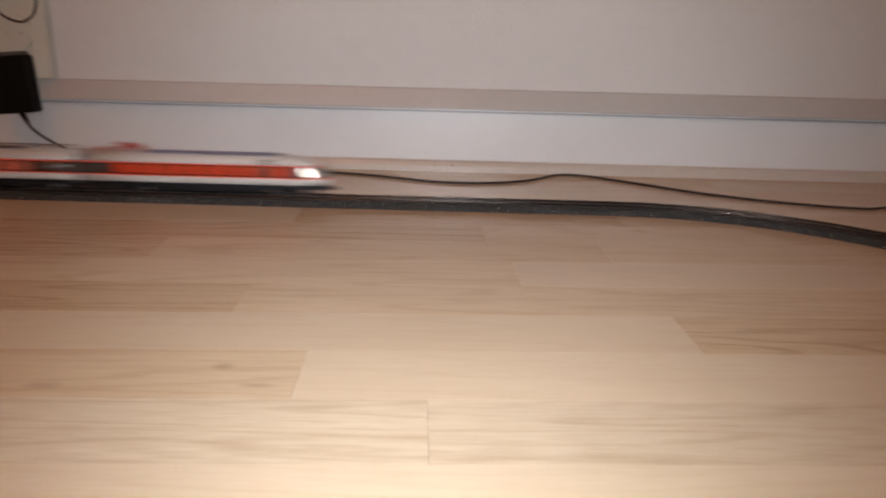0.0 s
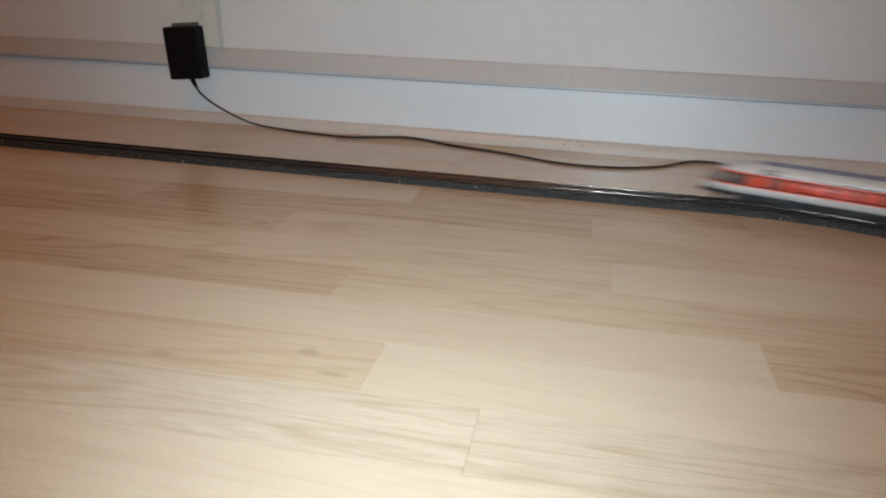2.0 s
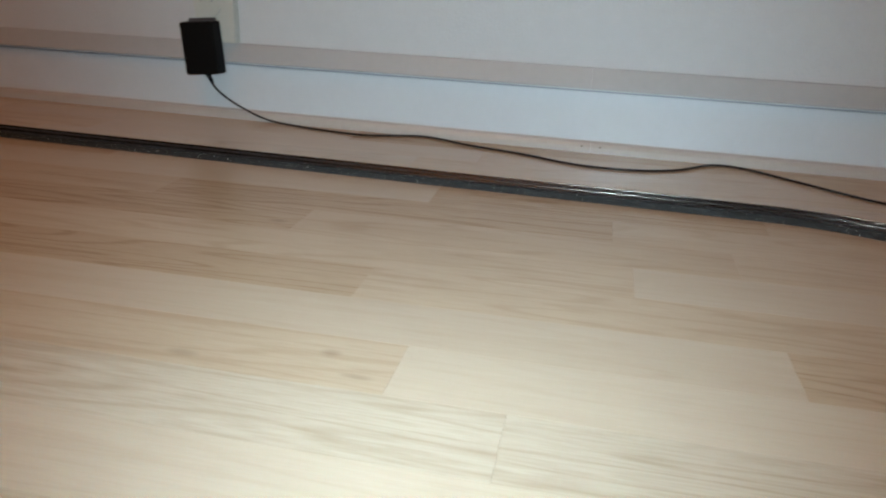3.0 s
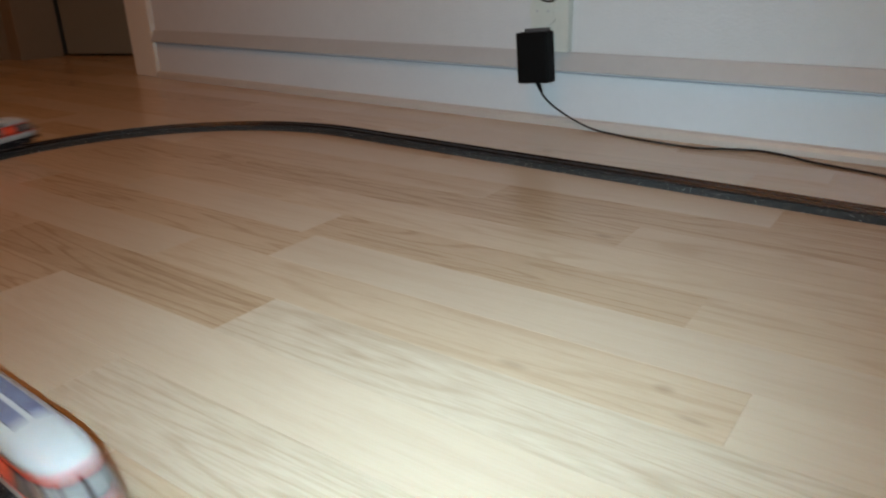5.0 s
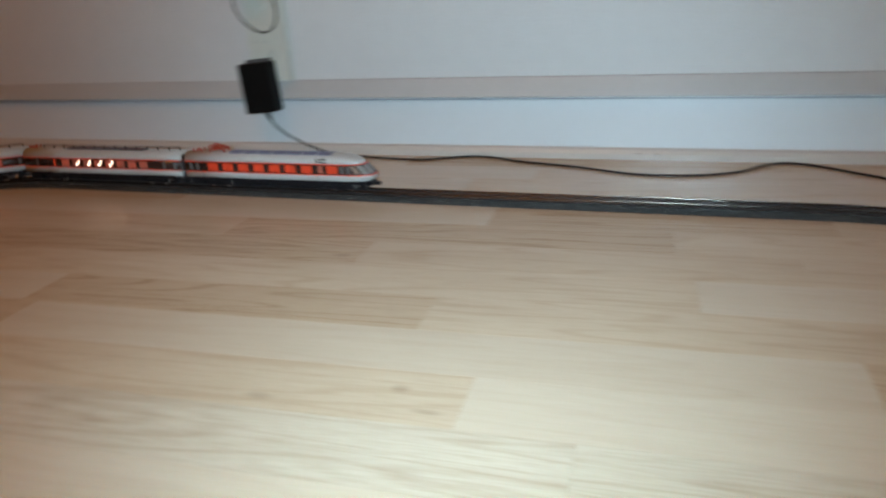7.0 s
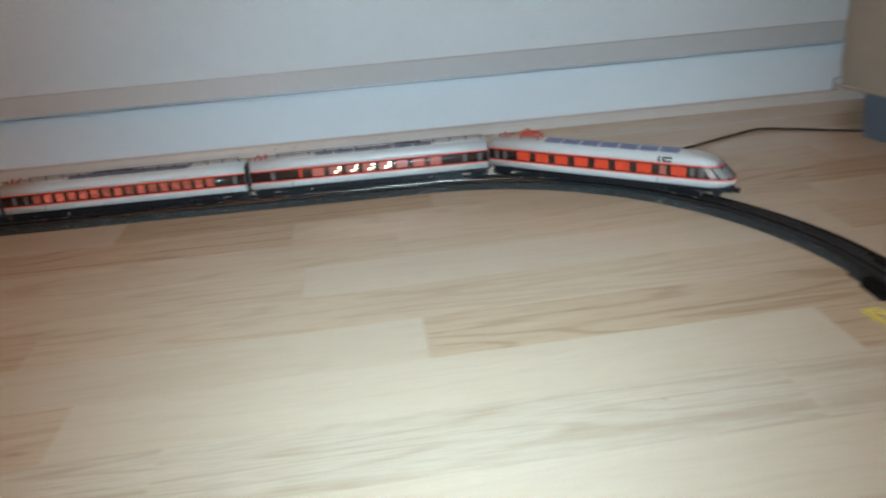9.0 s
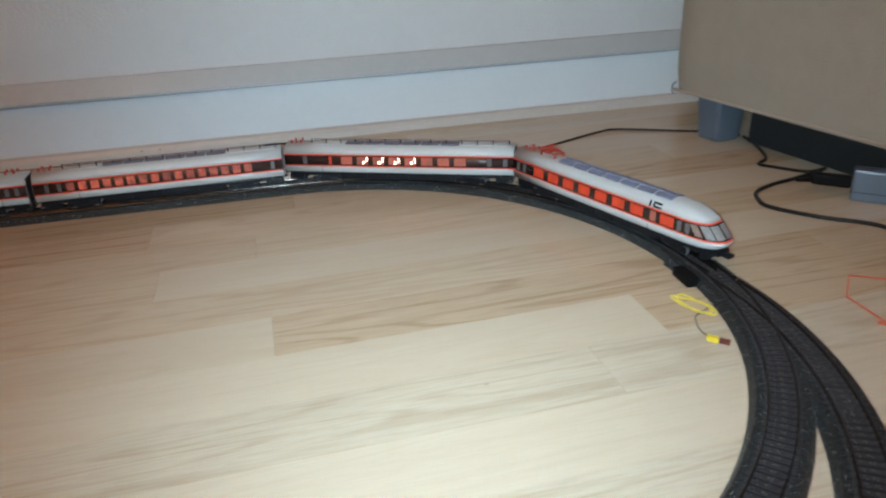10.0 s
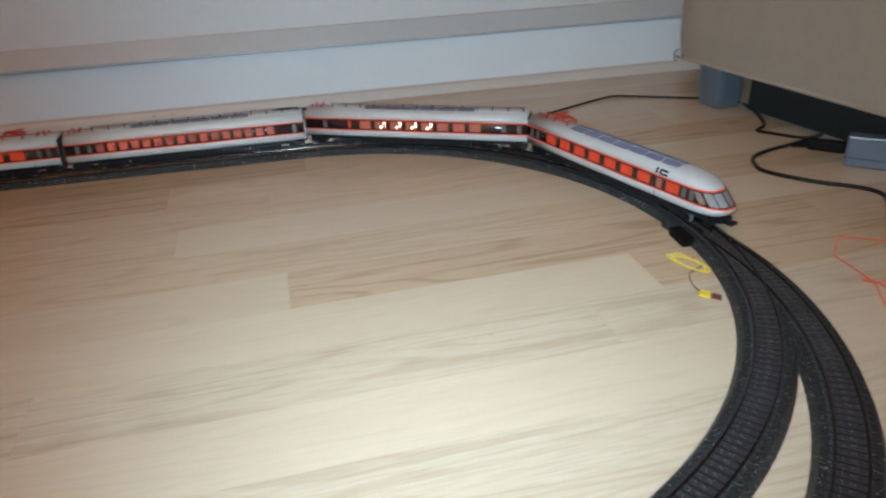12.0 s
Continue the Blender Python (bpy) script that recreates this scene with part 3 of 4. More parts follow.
def wheel_truck(parent, x):
    b = part("bogie", boxed((-0.017, -0.0105, 0.0150), (0.017, 0.0105, 0.0185), 0.001), UNDER, parent, "black plastic wheel truck")
    b.location = (x, 0, 0)
    for side in (-1, 1):
        bm = boxed((-0.0185, side * 0.0112 - 0.0008, 0.0125), (0.0185, side * 0.0112 + 0.0008, 0.0185), 0.0006)
        for u in (-0.0125, 0.0125):
            box(bm, (u - 0.0022, side * 0.0125 - 0.001, 0.0130), (u + 0.0022, side * 0.0125 + 0.001, 0.0175), 0.0005)
        part("side_frame", bm, UNDER, b)
    for u in (-0.0125, 0.0125):
        bm = bmesh.new()
        for side in (-1, 1):
            rod(bm, (u, side * 0.0074, 0.0160), (u, side * 0.0096, 0.0160), 0.0054, 16)
            rod(bm, (u, side * 0.0070, 0.0160), (u, side * 0.0078, 0.0160), 0.0061, 16)
        rod(bm, (u, -0.0074, 0.0160), (u, 0.0074, 0.0160), 0.0011, 8)
        part("wheelset", bm, STEEL, b, "steel wheel pair")
    return b


def roof_line(car, x0, x1):
    """A thin conductor on insulators along the roof."""
    bm = bmesh.new()
    rod(bm, (x0, -0.004, 0.0584), (x1, -0.004, 0.0584), 0.0005, 6)
    part("roof_conductor", bm, ROOFDARK, car, "thin roof conductor")
    k = max(2, round((x1 - x0) / 0.019))
    for i in range(k + 1):
        x = x0 + (x1 - x0) * i / k
        part("insulator", rod(bmesh.new(), (x, -0.004, 0.0530), (x, -0.004, 0.0588), 0.0008, 6), UNDER, car)


def insulators(car, x):
    for dx, dy in ((-0.006, -0.005), (0, -0.005), (0.006, -0.005), (-0.004, 0.004), (0.005, 0.004)):
        bm = rod(bmesh.new(), (x + dx, dy, 0.0518), (x + dx, dy, 0.0572), 0.0011, 8)
        rod(bm, (x + dx, dy, 0.0554), (x + dx, dy, 0.0562), 0.0018, 8)
        part("insulator", bm, REDMETAL, car, "small red insulator")


def pantograph(car, x, d):
    base = bmesh.new()
    for side in (-1, 1):
        box(base, (x, side * 0.006 - 0.0007, 0.0569), (x + d * 0.024, side * 0.006 + 0.0007, 0.0582))
    for u in (0.001, 0.012, 0.023):
        box(base, (x + d * u - 0.0007, -0.0066, 0.0570), (x + d * u + 0.0007, 0.0066, 0.0581))
    p = part("pantograph", base, REDMETAL, car, "folded red pantograph")
    for side in (-1, 1):
        part("arm", rod(bmesh.new(), (x + d * 0.002, side * 0.0055, 0.0582), (x + d * 0.022, side * 0.003, 0.0602), 0.0006, 6), REDMETAL, p)
        part("arm", rod(bmesh.new(), (x + d * 0.022, side * 0.003, 0.0602), (x + d * 0.004, side * 0.0035, 0.0612), 0.0005, 6), REDMETAL, p)
        for u in (0.001, 0.023):
            part("insulator", rod(bmesh.new(), (x + d * u, side * 0.006, 0.0520), (x + d * u, side * 0.006, 0.0572), 0.0011, 8), REDMETAL, p)
    for u in (0.002, 0.006):
        part("contact_strip", rod(bmesh.new(), (x + d * u, -0.0105, 0.0613), (x + d * u, 0.0105, 0.0613), 0.0006, 6), REDMETAL, p)


def car_shell(label, half, nose):
    car = thing("train_car", label, "toy train car", "cars of the toy train")
    part("lower_body", shell(half, nose, 0, 3), WHITE, car, "white lower side", True)
    part("stripe", shell(half, nose, 3, 4), RED, car, "thin red stripe")
    part("window_band", shell(half, nose, 4, 5), BAND, car, "dark window band", True)
    part("stripe", shell(half, nose, 5, 6), RED, car, "thin red stripe")
    part("roof", shell(half, nose, 6, len(LEVELS) - 1), WHITE, car, "white rounded roof", True)
    part("underframe", boxed((-half + 0.07, -0.0125, 0.0145), (half - 0.07, 0.0125, 0.0240), 0.0015), UNDER, car, "black underfloor equipment")
    for i in range(5):
        u = -0.055 + 0.026 * i
        part("equipment_box", boxed((u, -0.0140, 0.0155), (u + 0.017, 0.0140, 0.0238), 0.0008), UNDER, car, "dark equipment box under the floor")
    part("floor_plate", boxed((-half + 0.004, -0.0135, 0.0190), (half - 0.014, 0.0135, 0.0238), 0.001), UNDER, car)
    for e in (-1, 1):
        u0, u1 = sorted((e * 0.1190, e * ((half - 0.014) if nose and e > 0 else (half - 0.001))))
        part("end_underframe", boxed((u0, -0.0108, 0.0128), (u1, 0.0108, 0.0200), 0.0008), UNDER, car, "black end underframe")
    # the ends: bellows, frame, steps
    for e in ((-1,) if nose else (-1, 1)):
        part("bellows", boxed((e * half, -0.0120, 0.0245), (e * (half + 0.0016), 0.0120, 0.0500), 0.0006), UNDER, car, "black gangway bellows")
        for side in (-1, 1):
            part("end_post", boxed((e * (half - 0.0012), side * 0.0148, 0.0215), (e * (half + 0.0014), side * 0.0158, 0.0440), 0.0003), SEATGLASS, car, "grey end post")
        part("coupling", rod(bmesh.new(), (e * (half - 0.006), 0, 0.0195), (e * (half + 0.004), 0, 0.0195), 0.0016, 8), UNDER, car)
        for side in (-1, 1):
            part("step", boxed((e * (half - 0.006), side * 0.0125, 0.0165), (e * (half - 0.002), side * 0.0155, 0.0176), 0.0003), SEATGLASS, car, "grey entrance step")
    car_trucks = [wheel_truck(car, -PIVOT), wheel_truck(car, PIVOT)]
    return car, car_trucks


def door_line(car, x):
    for side in (-1, 1):
        part("door_seam", boxed((x - 0.00025, side * 0.01615, 0.0248), (x + 0.00025, side * 0.01705, 0.0305)), UNDER, car)


def end_car(label, rear_at):
    half = HALF_END
    car, trucks = car_shell(label, half, True)
    x = lambda d: -half + d
    for side in (-1, 1):
        for d in (0.0100, 0.0205):
            part("window", pane(x(d), 0.0048, side), SEATGLASS, car, "small grey window")
        for k in range(7):
            part("window", pane(x(0.0450 + 0.0238 * k), 0.0158, side), PANE_RED, car, "window lit red from inside")
        part("window", pane(x(0.2080), 0.0068, side), PANE_SALON, car, "dim door window")
        part("window", pane(x(0.2245), 0.0156, side), PANE_RED, car, "window lit red from inside")
        for d in (0.2385, 0.2475):
            part("window", pane(x(d), 0.0048, side), SEATGLASS, car, "small grey window")
    door_line(car, x(0.2025))
    door_line(car, x(0.0280))
    # cab: windscreen panes with a painted silvery sheen, following the raked nose
    lo, hi = LEVELS[4], LEVELS[5]
    a, b = ring_at(lo, half, True), ring_at(hi, half, True)

    def on_nose(i, u, out):
        k, k2, f = int(i), min(int(i) + 1, len(a) - 1), i - int(i)
        p = [a[k][c] + f * (a[k2][c] - a[k][c]) + u * (b[k][c] + f * (b[k2][c] - b[k][c]) - a[k][c] - f * (a[k2][c] - a[k][c])) for c in (0, 1)]
        t = Vector((a[k2][0] - a[k][0], a[k2][1] - a[k][1])).normalized() if k2 > k else Vector((0, -1))
        return Vector((p[0] - t.y * out, p[1] + t.x * out, lo[0] + u * (hi[0] - lo[0]) + 0.3 * out))

    for side in (-1, 1):
        for i0, i1, u0, u1, material, label2 in ((6.9, 8.8, 0.10, 0.90, CABGLASS, "cab side window"), (9.7, 12.7, 0.08, 0.92, WINDSCREEN_SHEEN, "windscreen pane with its silvery sheen put into the colour"),
                                                 (13.1, 15.8, 0.08, 0.92, WINDSCREEN_SHEEN, "windscreen pane with its silvery sheen put into the colour")):
            bm = bmesh.new()
            grid = []
            for n in range(9):
                i = i0 + (i1 - i0) * n / 8
                ps = [on_nose(i, u, o) for u in (u0, u1) for o in (-0.0006, 0.0004)]
                grid.append([bm.verts.new((p.x, side * p.y, p.z)) for p in ps])
            for p, q in zip(grid, grid[1:]):
                for m, n in ((1, 3), (3, 2), (2, 0), (0, 1)):
                    bm.faces.new((p[m], p[n], q[n], q[m]))
            bm.faces.new([grid[0][m] for m in (0, 1, 3, 2)]), bm.faces.new([grid[-1][m] for m in (0, 2, 3, 1)])
            part("cab_window", bm, material, car, label2)
    # lamps, buffer beam, coupler, wipers
    for side in (-1, 1):
        part("head_lamp", rod(bmesh.new(), (half - 0.0100, side * 0.0085, 0.0293), (half - 0.0020, side * 0.0068, 0.0297), 0.0010, 12), LAMP, car, "round white head lamp")
    part("head_lamp", rod(bmesh.new(), (half - 0.027, 0, 0.0478), (half - 0.0195, 0, 0.0466), 0.0010, 12), LAMP, car, "white lamp above the windscreen")
    bm = boxed((half - 0.018, -0.008, 0.0180), (half - 0.004, 0.008, 0.0232), 0.0015)
    box(bm, (half - 0.008, -0.0035, 0.0175), (half + 0.0035, 0.0035, 0.0215), 0.001)
    box(bm, (half + 0.001, -0.005, 0.0185), (half + 0.0035, 0.005, 0.0205), 0.0006)
    part("coupler", bm, UNDER, car, "black coupler under the nose")
    # roof vents in two rows
    for k in range(7):
        for y in (-0.0052, 0.0052):
            m = Matrix.Translation((x(0.0780 + 0.0222 * k), y, 0.0537)) @ Matrix.Rotation(-0.19 if y > 0 else 0.19, 4, "X")
            part("roof_vent", box(bmesh.new(), (-0.0098, -0.0038, -0.001), (0.0098, 0.0038, 0.0009), 0.0003, m), ROOFGREY, car, "blue-grey roof vent")
    part("roof_hatch", boxed((x(0.228), -0.0035, 0.0490), (x(0.236), 0.0035, 0.0527), 0.0008), WHITE, car)
    insulators(car, x(0.016))
    pantograph(car, x(0.036), 1)
    # black train-class mark on the roof edge: an upright bar and an open square
    for side in (-1, 1):
        for u0, u1, z0, z1 in ((-0.0098, -0.0074, 0.0453, 0.0499), (-0.0050, -0.0028, 0.0453, 0.0499), (-0.0028, 0.0050, 0.0453, 0.0469), (-0.0028, 0.0050, 0.0483, 0.0499)):
            bm = bmesh.new()
            grid = []
            for k in range(7):
                z = z0 + (z1 - z0) * k / 6
                w = 0.0163 - 0.0008 * min((z - 0.0445) / 0.0029, 1) - 0.0017 * max((z - 0.0474) / 0.0027, 0)
                grid.append([bm.verts.new((x(0.2115) - side * u, side * (w + o), z)) for u in (u0, u1) for o in (-0.0005, 0.0004)])
            for p, q in zip(grid, grid[1:]):
                for i, j in ((1, 3), (3, 2), (2, 0), (0, 1)):
                    bm.faces.new((p[i], p[j], q[j], q[i]))
            bm.faces.new([grid[0][i] for i in (0, 1, 3, 2)]), bm.faces.new([grid[-1][i] for i in (0, 2, 3, 1)])
            part("class_mark", bm, BLACK, car, "black painted mark bar")
    return car, trucks


def middle_car(kind):
    label = ("white toy dining coach with lit table lamps behind its windows" if kind == "dining"
             else "white toy coach with sixteen small pinkish lit windows")
    half = HALF_MID
    car, trucks = car_shell(label, half, False)
    for side in (-1, 1):
        if kind == "dining":
            for k in range(8):
                part("window", pane(-0.0612 + 0.0199 * k, 0.0138, side), PANE_SALON, car, "window with a dim red glow")
            part("window", pane(-0.0820, 0.0030, side), PANE_RED, car, "narrow red lit door window")
            for d in (-0.1145, 0.1130, 0.1315):
                part("window", pane(d, 0.0052, side), SEATGLASS, car, "small grey window")
            for k in range(1, 5):
                for dx, z, r in ((0.0012, 0.0361, 0.00125), (0.0056, 0.0404, 0.00105), (0.0054, 0.0375, 0.0007)):
                    x = -0.0612 + 0.0199 * k + dx
                    y = side * (side_y(z))
                    part("table_lamp", rod(bmesh.new(), (x, y, z), (x, y + side * 0.0005, z), r, 10), TABLELAMP, car, "glowing table lamp behind the pane")
        else:
            for k in range(16):
                part("window", pane(-0.1010 + 0.01340 * k, 0.0088, side), PANE_COACH, car, "small window with an uneven pink glow")
            for d in (-0.1265, -0.1130, 0.1290):
                part("window", pane(d, 0.0045, side), SEATGLASS, car, "small grey window")
    door_line(car, -0.0935)
    # roof walkway panels and conductor
    for k in range(6):
        u = -0.064 + 0.0235 * k
        part("roof_panel", boxed((u, -0.0072, 0.0528), (u + 0.0222, 0.0030, 0.0553), 0.0004), ROOFDARK, car, "dark roof panel")
    roof_line(car, -0.108, 0.135)
    for u0, u1 in ((-0.104, -0.068), (0.078, 0.133)):
        part("roof_rail", boxed((u0, -0.0075, 0.0524), (u1, -0.0066, 0.0542), 0.0003), WHITE, car, "white roof grab rail")
    insulators(car, -0.128)
    return car, trucks


NOSE = [(0.0, -0.325), (0.5, 0.037), (1.0, 0.397), (1.5, 0.755), (2.0, 1.109), (2.5, 1.435), (3.0, 1.725), (3.5, 1.992), (4.0, 2.245),
        (4.5, 2.490), (5.0, 2.733), (5.5, 2.977), (6.0, 3.246), (6.5, 3.509), (7.0, 3.770), (7.5, 4.025), (8.0, 4.263), (8.5, 4.473),
        (9.0, 4.654), (9.5, 4.801), (10.0, 4.861), (10.4, 4.8732), (11.0, 4.8737), (12.0, 4.8737)]
def nose_at(t):
    """Where the tip of the train is along the oval: a smooth monotone run through the rows."""
    i = 0
    while i < len(NOSE) - 2 and t > NOSE[i + 1][0]:
        i += 1
    def slope(k):
        if k in (0, len(NOSE) - 1):
            j = 0 if k == 0 else k - 1
            return (NOSE[j + 1][1] - NOSE[j][1]) / (NOSE[j + 1][0] - NOSE[j][0])
        a = (NOSE[k][1] - NOSE[k - 1][1]) / (NOSE[k][0] - NOSE[k - 1][0])
        b = (NOSE[k + 1][1] - NOSE[k][1]) / (NOSE[k + 1][0] - NOSE[k][0])
        return 0.0 if a * b <= 0 else 2 * a * b / (a + b)
    (t0, p0), (t1, p1) = NOSE[i], NOSE[i + 1]
    d = t1 - t0
    u = (t - t0) / d
    return ((2 * u ** 3 - 3 * u ** 2 + 1) * p0 + (u ** 3 - 2 * u ** 2 + u) * d * slope(i)
            + (-2 * u ** 3 + 3 * u ** 2) * p1 + (u ** 3 - u ** 2) * d * slope(i + 1))


def car_pose(index, t):
    """Pose of a car and of its two trucks on it, riding on the rails."""
    mid = nose_at(t) - HALF_END - PITCH * index
    (xf, yf, hf), (xr, yr, hr) = at_track(mid + PIVOT), at_track(mid - PIVOT)
    h = math.atan2(yf - yr, xf - xr)
    turned = index == 3
    m = Matrix.Translation(((xf + xr) / 2, (yf + yr) / 2, 0)) @ Matrix.Rotation(h + (math.pi if turned else 0), 4, "Z")
    wrap = lambda a: (a + math.pi) % (2 * math.pi) - math.pi
    front, rear = wrap(hf - h), wrap(hr - h)
    return m, ((front, rear) if turned else (rear, front))


TRAIN = []
def heighten(car):
    """Stretches the body upwards from its sill to fit the camera's view."""
    for ob in car.children_recursive:
        for v in ob.data.vertices:
            if v.co.z > 0.0243:
                v.co.z = 0.0243 + (v.co.z - 0.0243) * 1.12


def train():
    TRAIN.append(end_car("white toy express power car with red stripes and lit red windows", 0))
    TRAIN.append(middle_car("dining"))
    TRAIN.append(middle_car("coach"))
    TRAIN.append(end_car("white toy express power car running last with lit red windows", 0))
    for car, _ in TRAIN:
        heighten(car)


# ---- things by the wall ----
def sockets():
    s = thing("wall_socket", "cream multiple wall socket beside a vertical cable duct", "wall socket")
    part("faceplate", boxed((-0.8085, WALL - 0.011, 0.1195), (-0.7605, WALL - 0.0004, 0.300), 0.003), CREAM, s)
    for z in (0.180, 0.252):
        bm = rod(bmesh.new(), (-0.7830, WALL - 0.0155, z), (-0.7830, WALL - 0.010, z), 0.0245, 32)
        part("socket_ring", bm, CREAM, s, "round cream socket")
        part("socket_well", rod(bmesh.new(), (-0.7830, WALL - 0.0162, z), (-0.7830, WALL - 0.0150, z), 0.0195, 32), CREAM, s)
        for dx in (-0.0095, 0.0095):
            part("pin_hole", rod(bmesh.new(), (-0.7830 + dx, WALL - 0.0167, z), (-0.7830 + dx, WALL - 0.0160, z), 0.0022, 12), DUCT, s)
    d = tagged(link("trim", boxed((-0.7600, WALL - 0.016, 0.1185), (-0.7375, WALL - 0.0004, 2.495), 0.0015), CREAM),
               "upright cream cable duct on the wall", "cable duct", kind="structure")
    p = thing("power_plug", "flat black mains plug with a looping cable in the wall socket", "plug")
    part("plug_body", boxed((-0.812, WALL - 0.036, 0.2475), (-0.772, WALL - 0.0172, 0.2590), 0.002), BLACK, p)
    y = WALL - 0.030
    part("cord", tube([(-0.811, y, 0.252), (-0.8135, y, 0.240), (-0.806, y, 0.220), (-0.788, y + 0.004, 0.2015), (-0.765, y + 0.004, 0.195),
                       (-0.746, y + 0.002, 0.206), (-0.739, y, 0.226), (-0.745, y + 0.003, 0.250), (-0.752, y + 0.004, 0.285), (-0.753, y + 0.004, 0.36)], 0.0017), CABLE, p)


def adapter():
    a = thing("power_adapter", "black plug-in power adapter hanging at the wall socket", "power adapter",
              at=Matrix.Translation((-0.7855, 0.534, 0.113)) @ Matrix.Rotation(radians(-4), 4, "Y") @ Matrix.Rotation(radians(6), 4, "Z"))
    part("adapter_body", boxed((-0.0268, -0.0140, -0.0420), (0.0268, 0.0150, 0.0370), 0.0030), BLACK, a)
    part("seam", boxed((-0.0271, 0.0035, -0.0423), (0.0271, 0.0042, 0.0373), 0.0003), CABLE, a)
    part("strain_relief", rod(bmesh.new(), (0.003, -0.002, -0.0415), (0.010, -0.004, -0.0560), 0.0042, 12, 0.0024), BLACK, a, "tapered black cable sleeve")
    part("plug_neck", boxed((-0.020, 0.004, 0.0365), (0.022, 0.0130, 0.0420), 0.002), SEATGLASS, a, "grey plug neck")


def cables():
    f = WALL - 0.0125
    pts = [(-0.7725, 0.530, 0.0600), (-0.767, 0.532, 0.050), (-0.749, 0.538, 0.033), (-0.716, 0.543, 0.015), (-0.680, 0.541, 0.0045), (-0.640, 0.536, 0.0018), (-0.590, 0.524, 0.0018),
           (-0.513, 0.517, 0.0018), (-0.475, 0.5310, 0.0018), (-0.432, 0.5445, 0.0018), (-0.390, 0.5350, 0.0018), (-0.357, 0.519, 0.0018), (-0.271, 0.496, 0.0018), (-0.190, 0.466, 0.0018), (-0.117, 0.467, 0.0018), (-0.060, 0.491, 0.0018),
           (-0.015, 0.536, 0.0018), (0.028, 0.533, 0.0018), (0.091, 0.487, 0.0018), (0.163, 0.433, 0.0018), (0.250, 0.392, 0.0018), (0.330, 0.372, 0.0018), (0.3640, 0.3790, 0.0018),
           (0.4180, 0.404, 0.0018), (0.4710, 0.4275, 0.0018), (0.4960, 0.4330, 0.0018), (0.5400, 0.4130, 0.0018), (0.5930, 0.3850, 0.0018), (0.6250, 0.3680, 0.0018), (0.6460, 0.3400, 0.0019)]
    tagged(link("adapter_cable", tube(pts, 0.00165), CABLE, smooth=True), "thin black cable snaking over the floor along the wall", "cable")
    pts = [(0.6470, 0.3330, 0.0022), (0.6390, 0.2900, 0.0022), (0.6190, 0.2380, 0.0022), (0.5975, 0.2205, 0.0022), (0.6060, 0.2050, 0.0022), (0.6310, 0.1740, 0.0030), (0.6440, 0.160, 0.010)]
    tagged(link("feed_cable", tube(pts, 0.0021), CABLE, smooth=True), "black cable under the sofa leading to the grey box", "cable")
    pts = [(0.6420, 0.1560, 0.012), (0.6230, 0.1640, 0.0030), (0.5960, 0.1570, 0.0023), (0.5700, 0.1500, 0.0023), (0.5400, 0.1350, 0.0023), (0.5270, 0.1130, 0.0023), (0.5260, 0.0890, 0.0023),
           (0.5560, 0.0490, 0.0023), (0.5880, 0.0220, 0.0023), (0.5980, 0.0020, 0.0023), (0.5890, -0.0190, 0.0023), (0.5600, -0.0560, 0.0023), (0.5420, -0.0880, 0.0023), (0.5480, -0.1400, 0.0023), (0.60, -0.21, 0.0023)]
    tagged(link("track_cable", tube(pts, 0.0024), CABLE, smooth=True), "thick black cable in a loop on the floor", "cable")
    r = thing("red_wire", "thin orange-red wire lying loosely on the floor", "wire")
    part("strand", tube([(0.560, -0.0950, 0.001), (0.5290, -0.0880, 0.001), (0.4985, -0.0730, 0.0022), (0.4930, -0.0735, 0.001), (0.4700, -0.1000, 0.001), (0.4690, -0.1060, 0.001), (0.4690, -0.1310, 0.001), (0.4670, -0.1530, 0.001),
                         (0.4520, -0.1850, 0.001), (0.4480, -0.235, 0.001)], 0.0007, 6), REDWIRE, r)
    part("strand", tube([(0.5050, -0.1420, 0.001), (0.4840, -0.1480, 0.001), (0.4680, -0.1510, 0.0023), (0.4630, -0.1430, 0.001), (0.4690, -0.1440, 0.001), (0.4720, -0.1600, 0.001), (0.4650, -0.2000, 0.001), (0.4700, -0.245, 0.001)], 0.0007, 6), REDWIRE, r)
    y = thing("yellow_wire", "short coiled yellow wire with a plug by the track", "wire")
    c = Vector((0.3440, -0.0790, 0))
    loop = []
    for i in range(15):
        a = 2 * math.pi * i / 7 + 0.6
        rr = 1.0 - 0.17 * (i % 3) + 0.05 * (i % 2)
        loop.append(c + Matrix.Rotation(-1.15, 3, "Z") @ Vector((0.0215 * rr * math.cos(a), 0.0095 * rr * math.sin(a), 0.0009 + 0.0017 * i / 14)))
    part("coil", tube(loop, 0.00075, 6), YELLOW, y, "coiled yellow strand")
    part("lead", tube([loop[-1], (0.3360, -0.0960, 0.0016), (0.3300, -0.1100, 0.0009), (0.3290, -0.1200, 0.0009), (0.3325, -0.1310, 0.0016)], 0.0006, 6), STUD, y, "thin bare lead")
    q = Matrix.Translation((0.3300, -0.1320, 0.0026)) @ Matrix.Rotation(-0.75, 4, "Z")
    part("plug", box(bmesh.new(), (-0.0048, -0.0022, -0.0022), (0.0040, 0.0022, 0.0022), 0.0009, q), YELLOW, y, "yellow plug sleeve")
    part("plug_end", box(bmesh.new(), (0.0042, -0.0019, -0.0019), (0.0125, 0.0019, 0.0019), 0.0007, q), BROWN, y, "dark brown plug end")


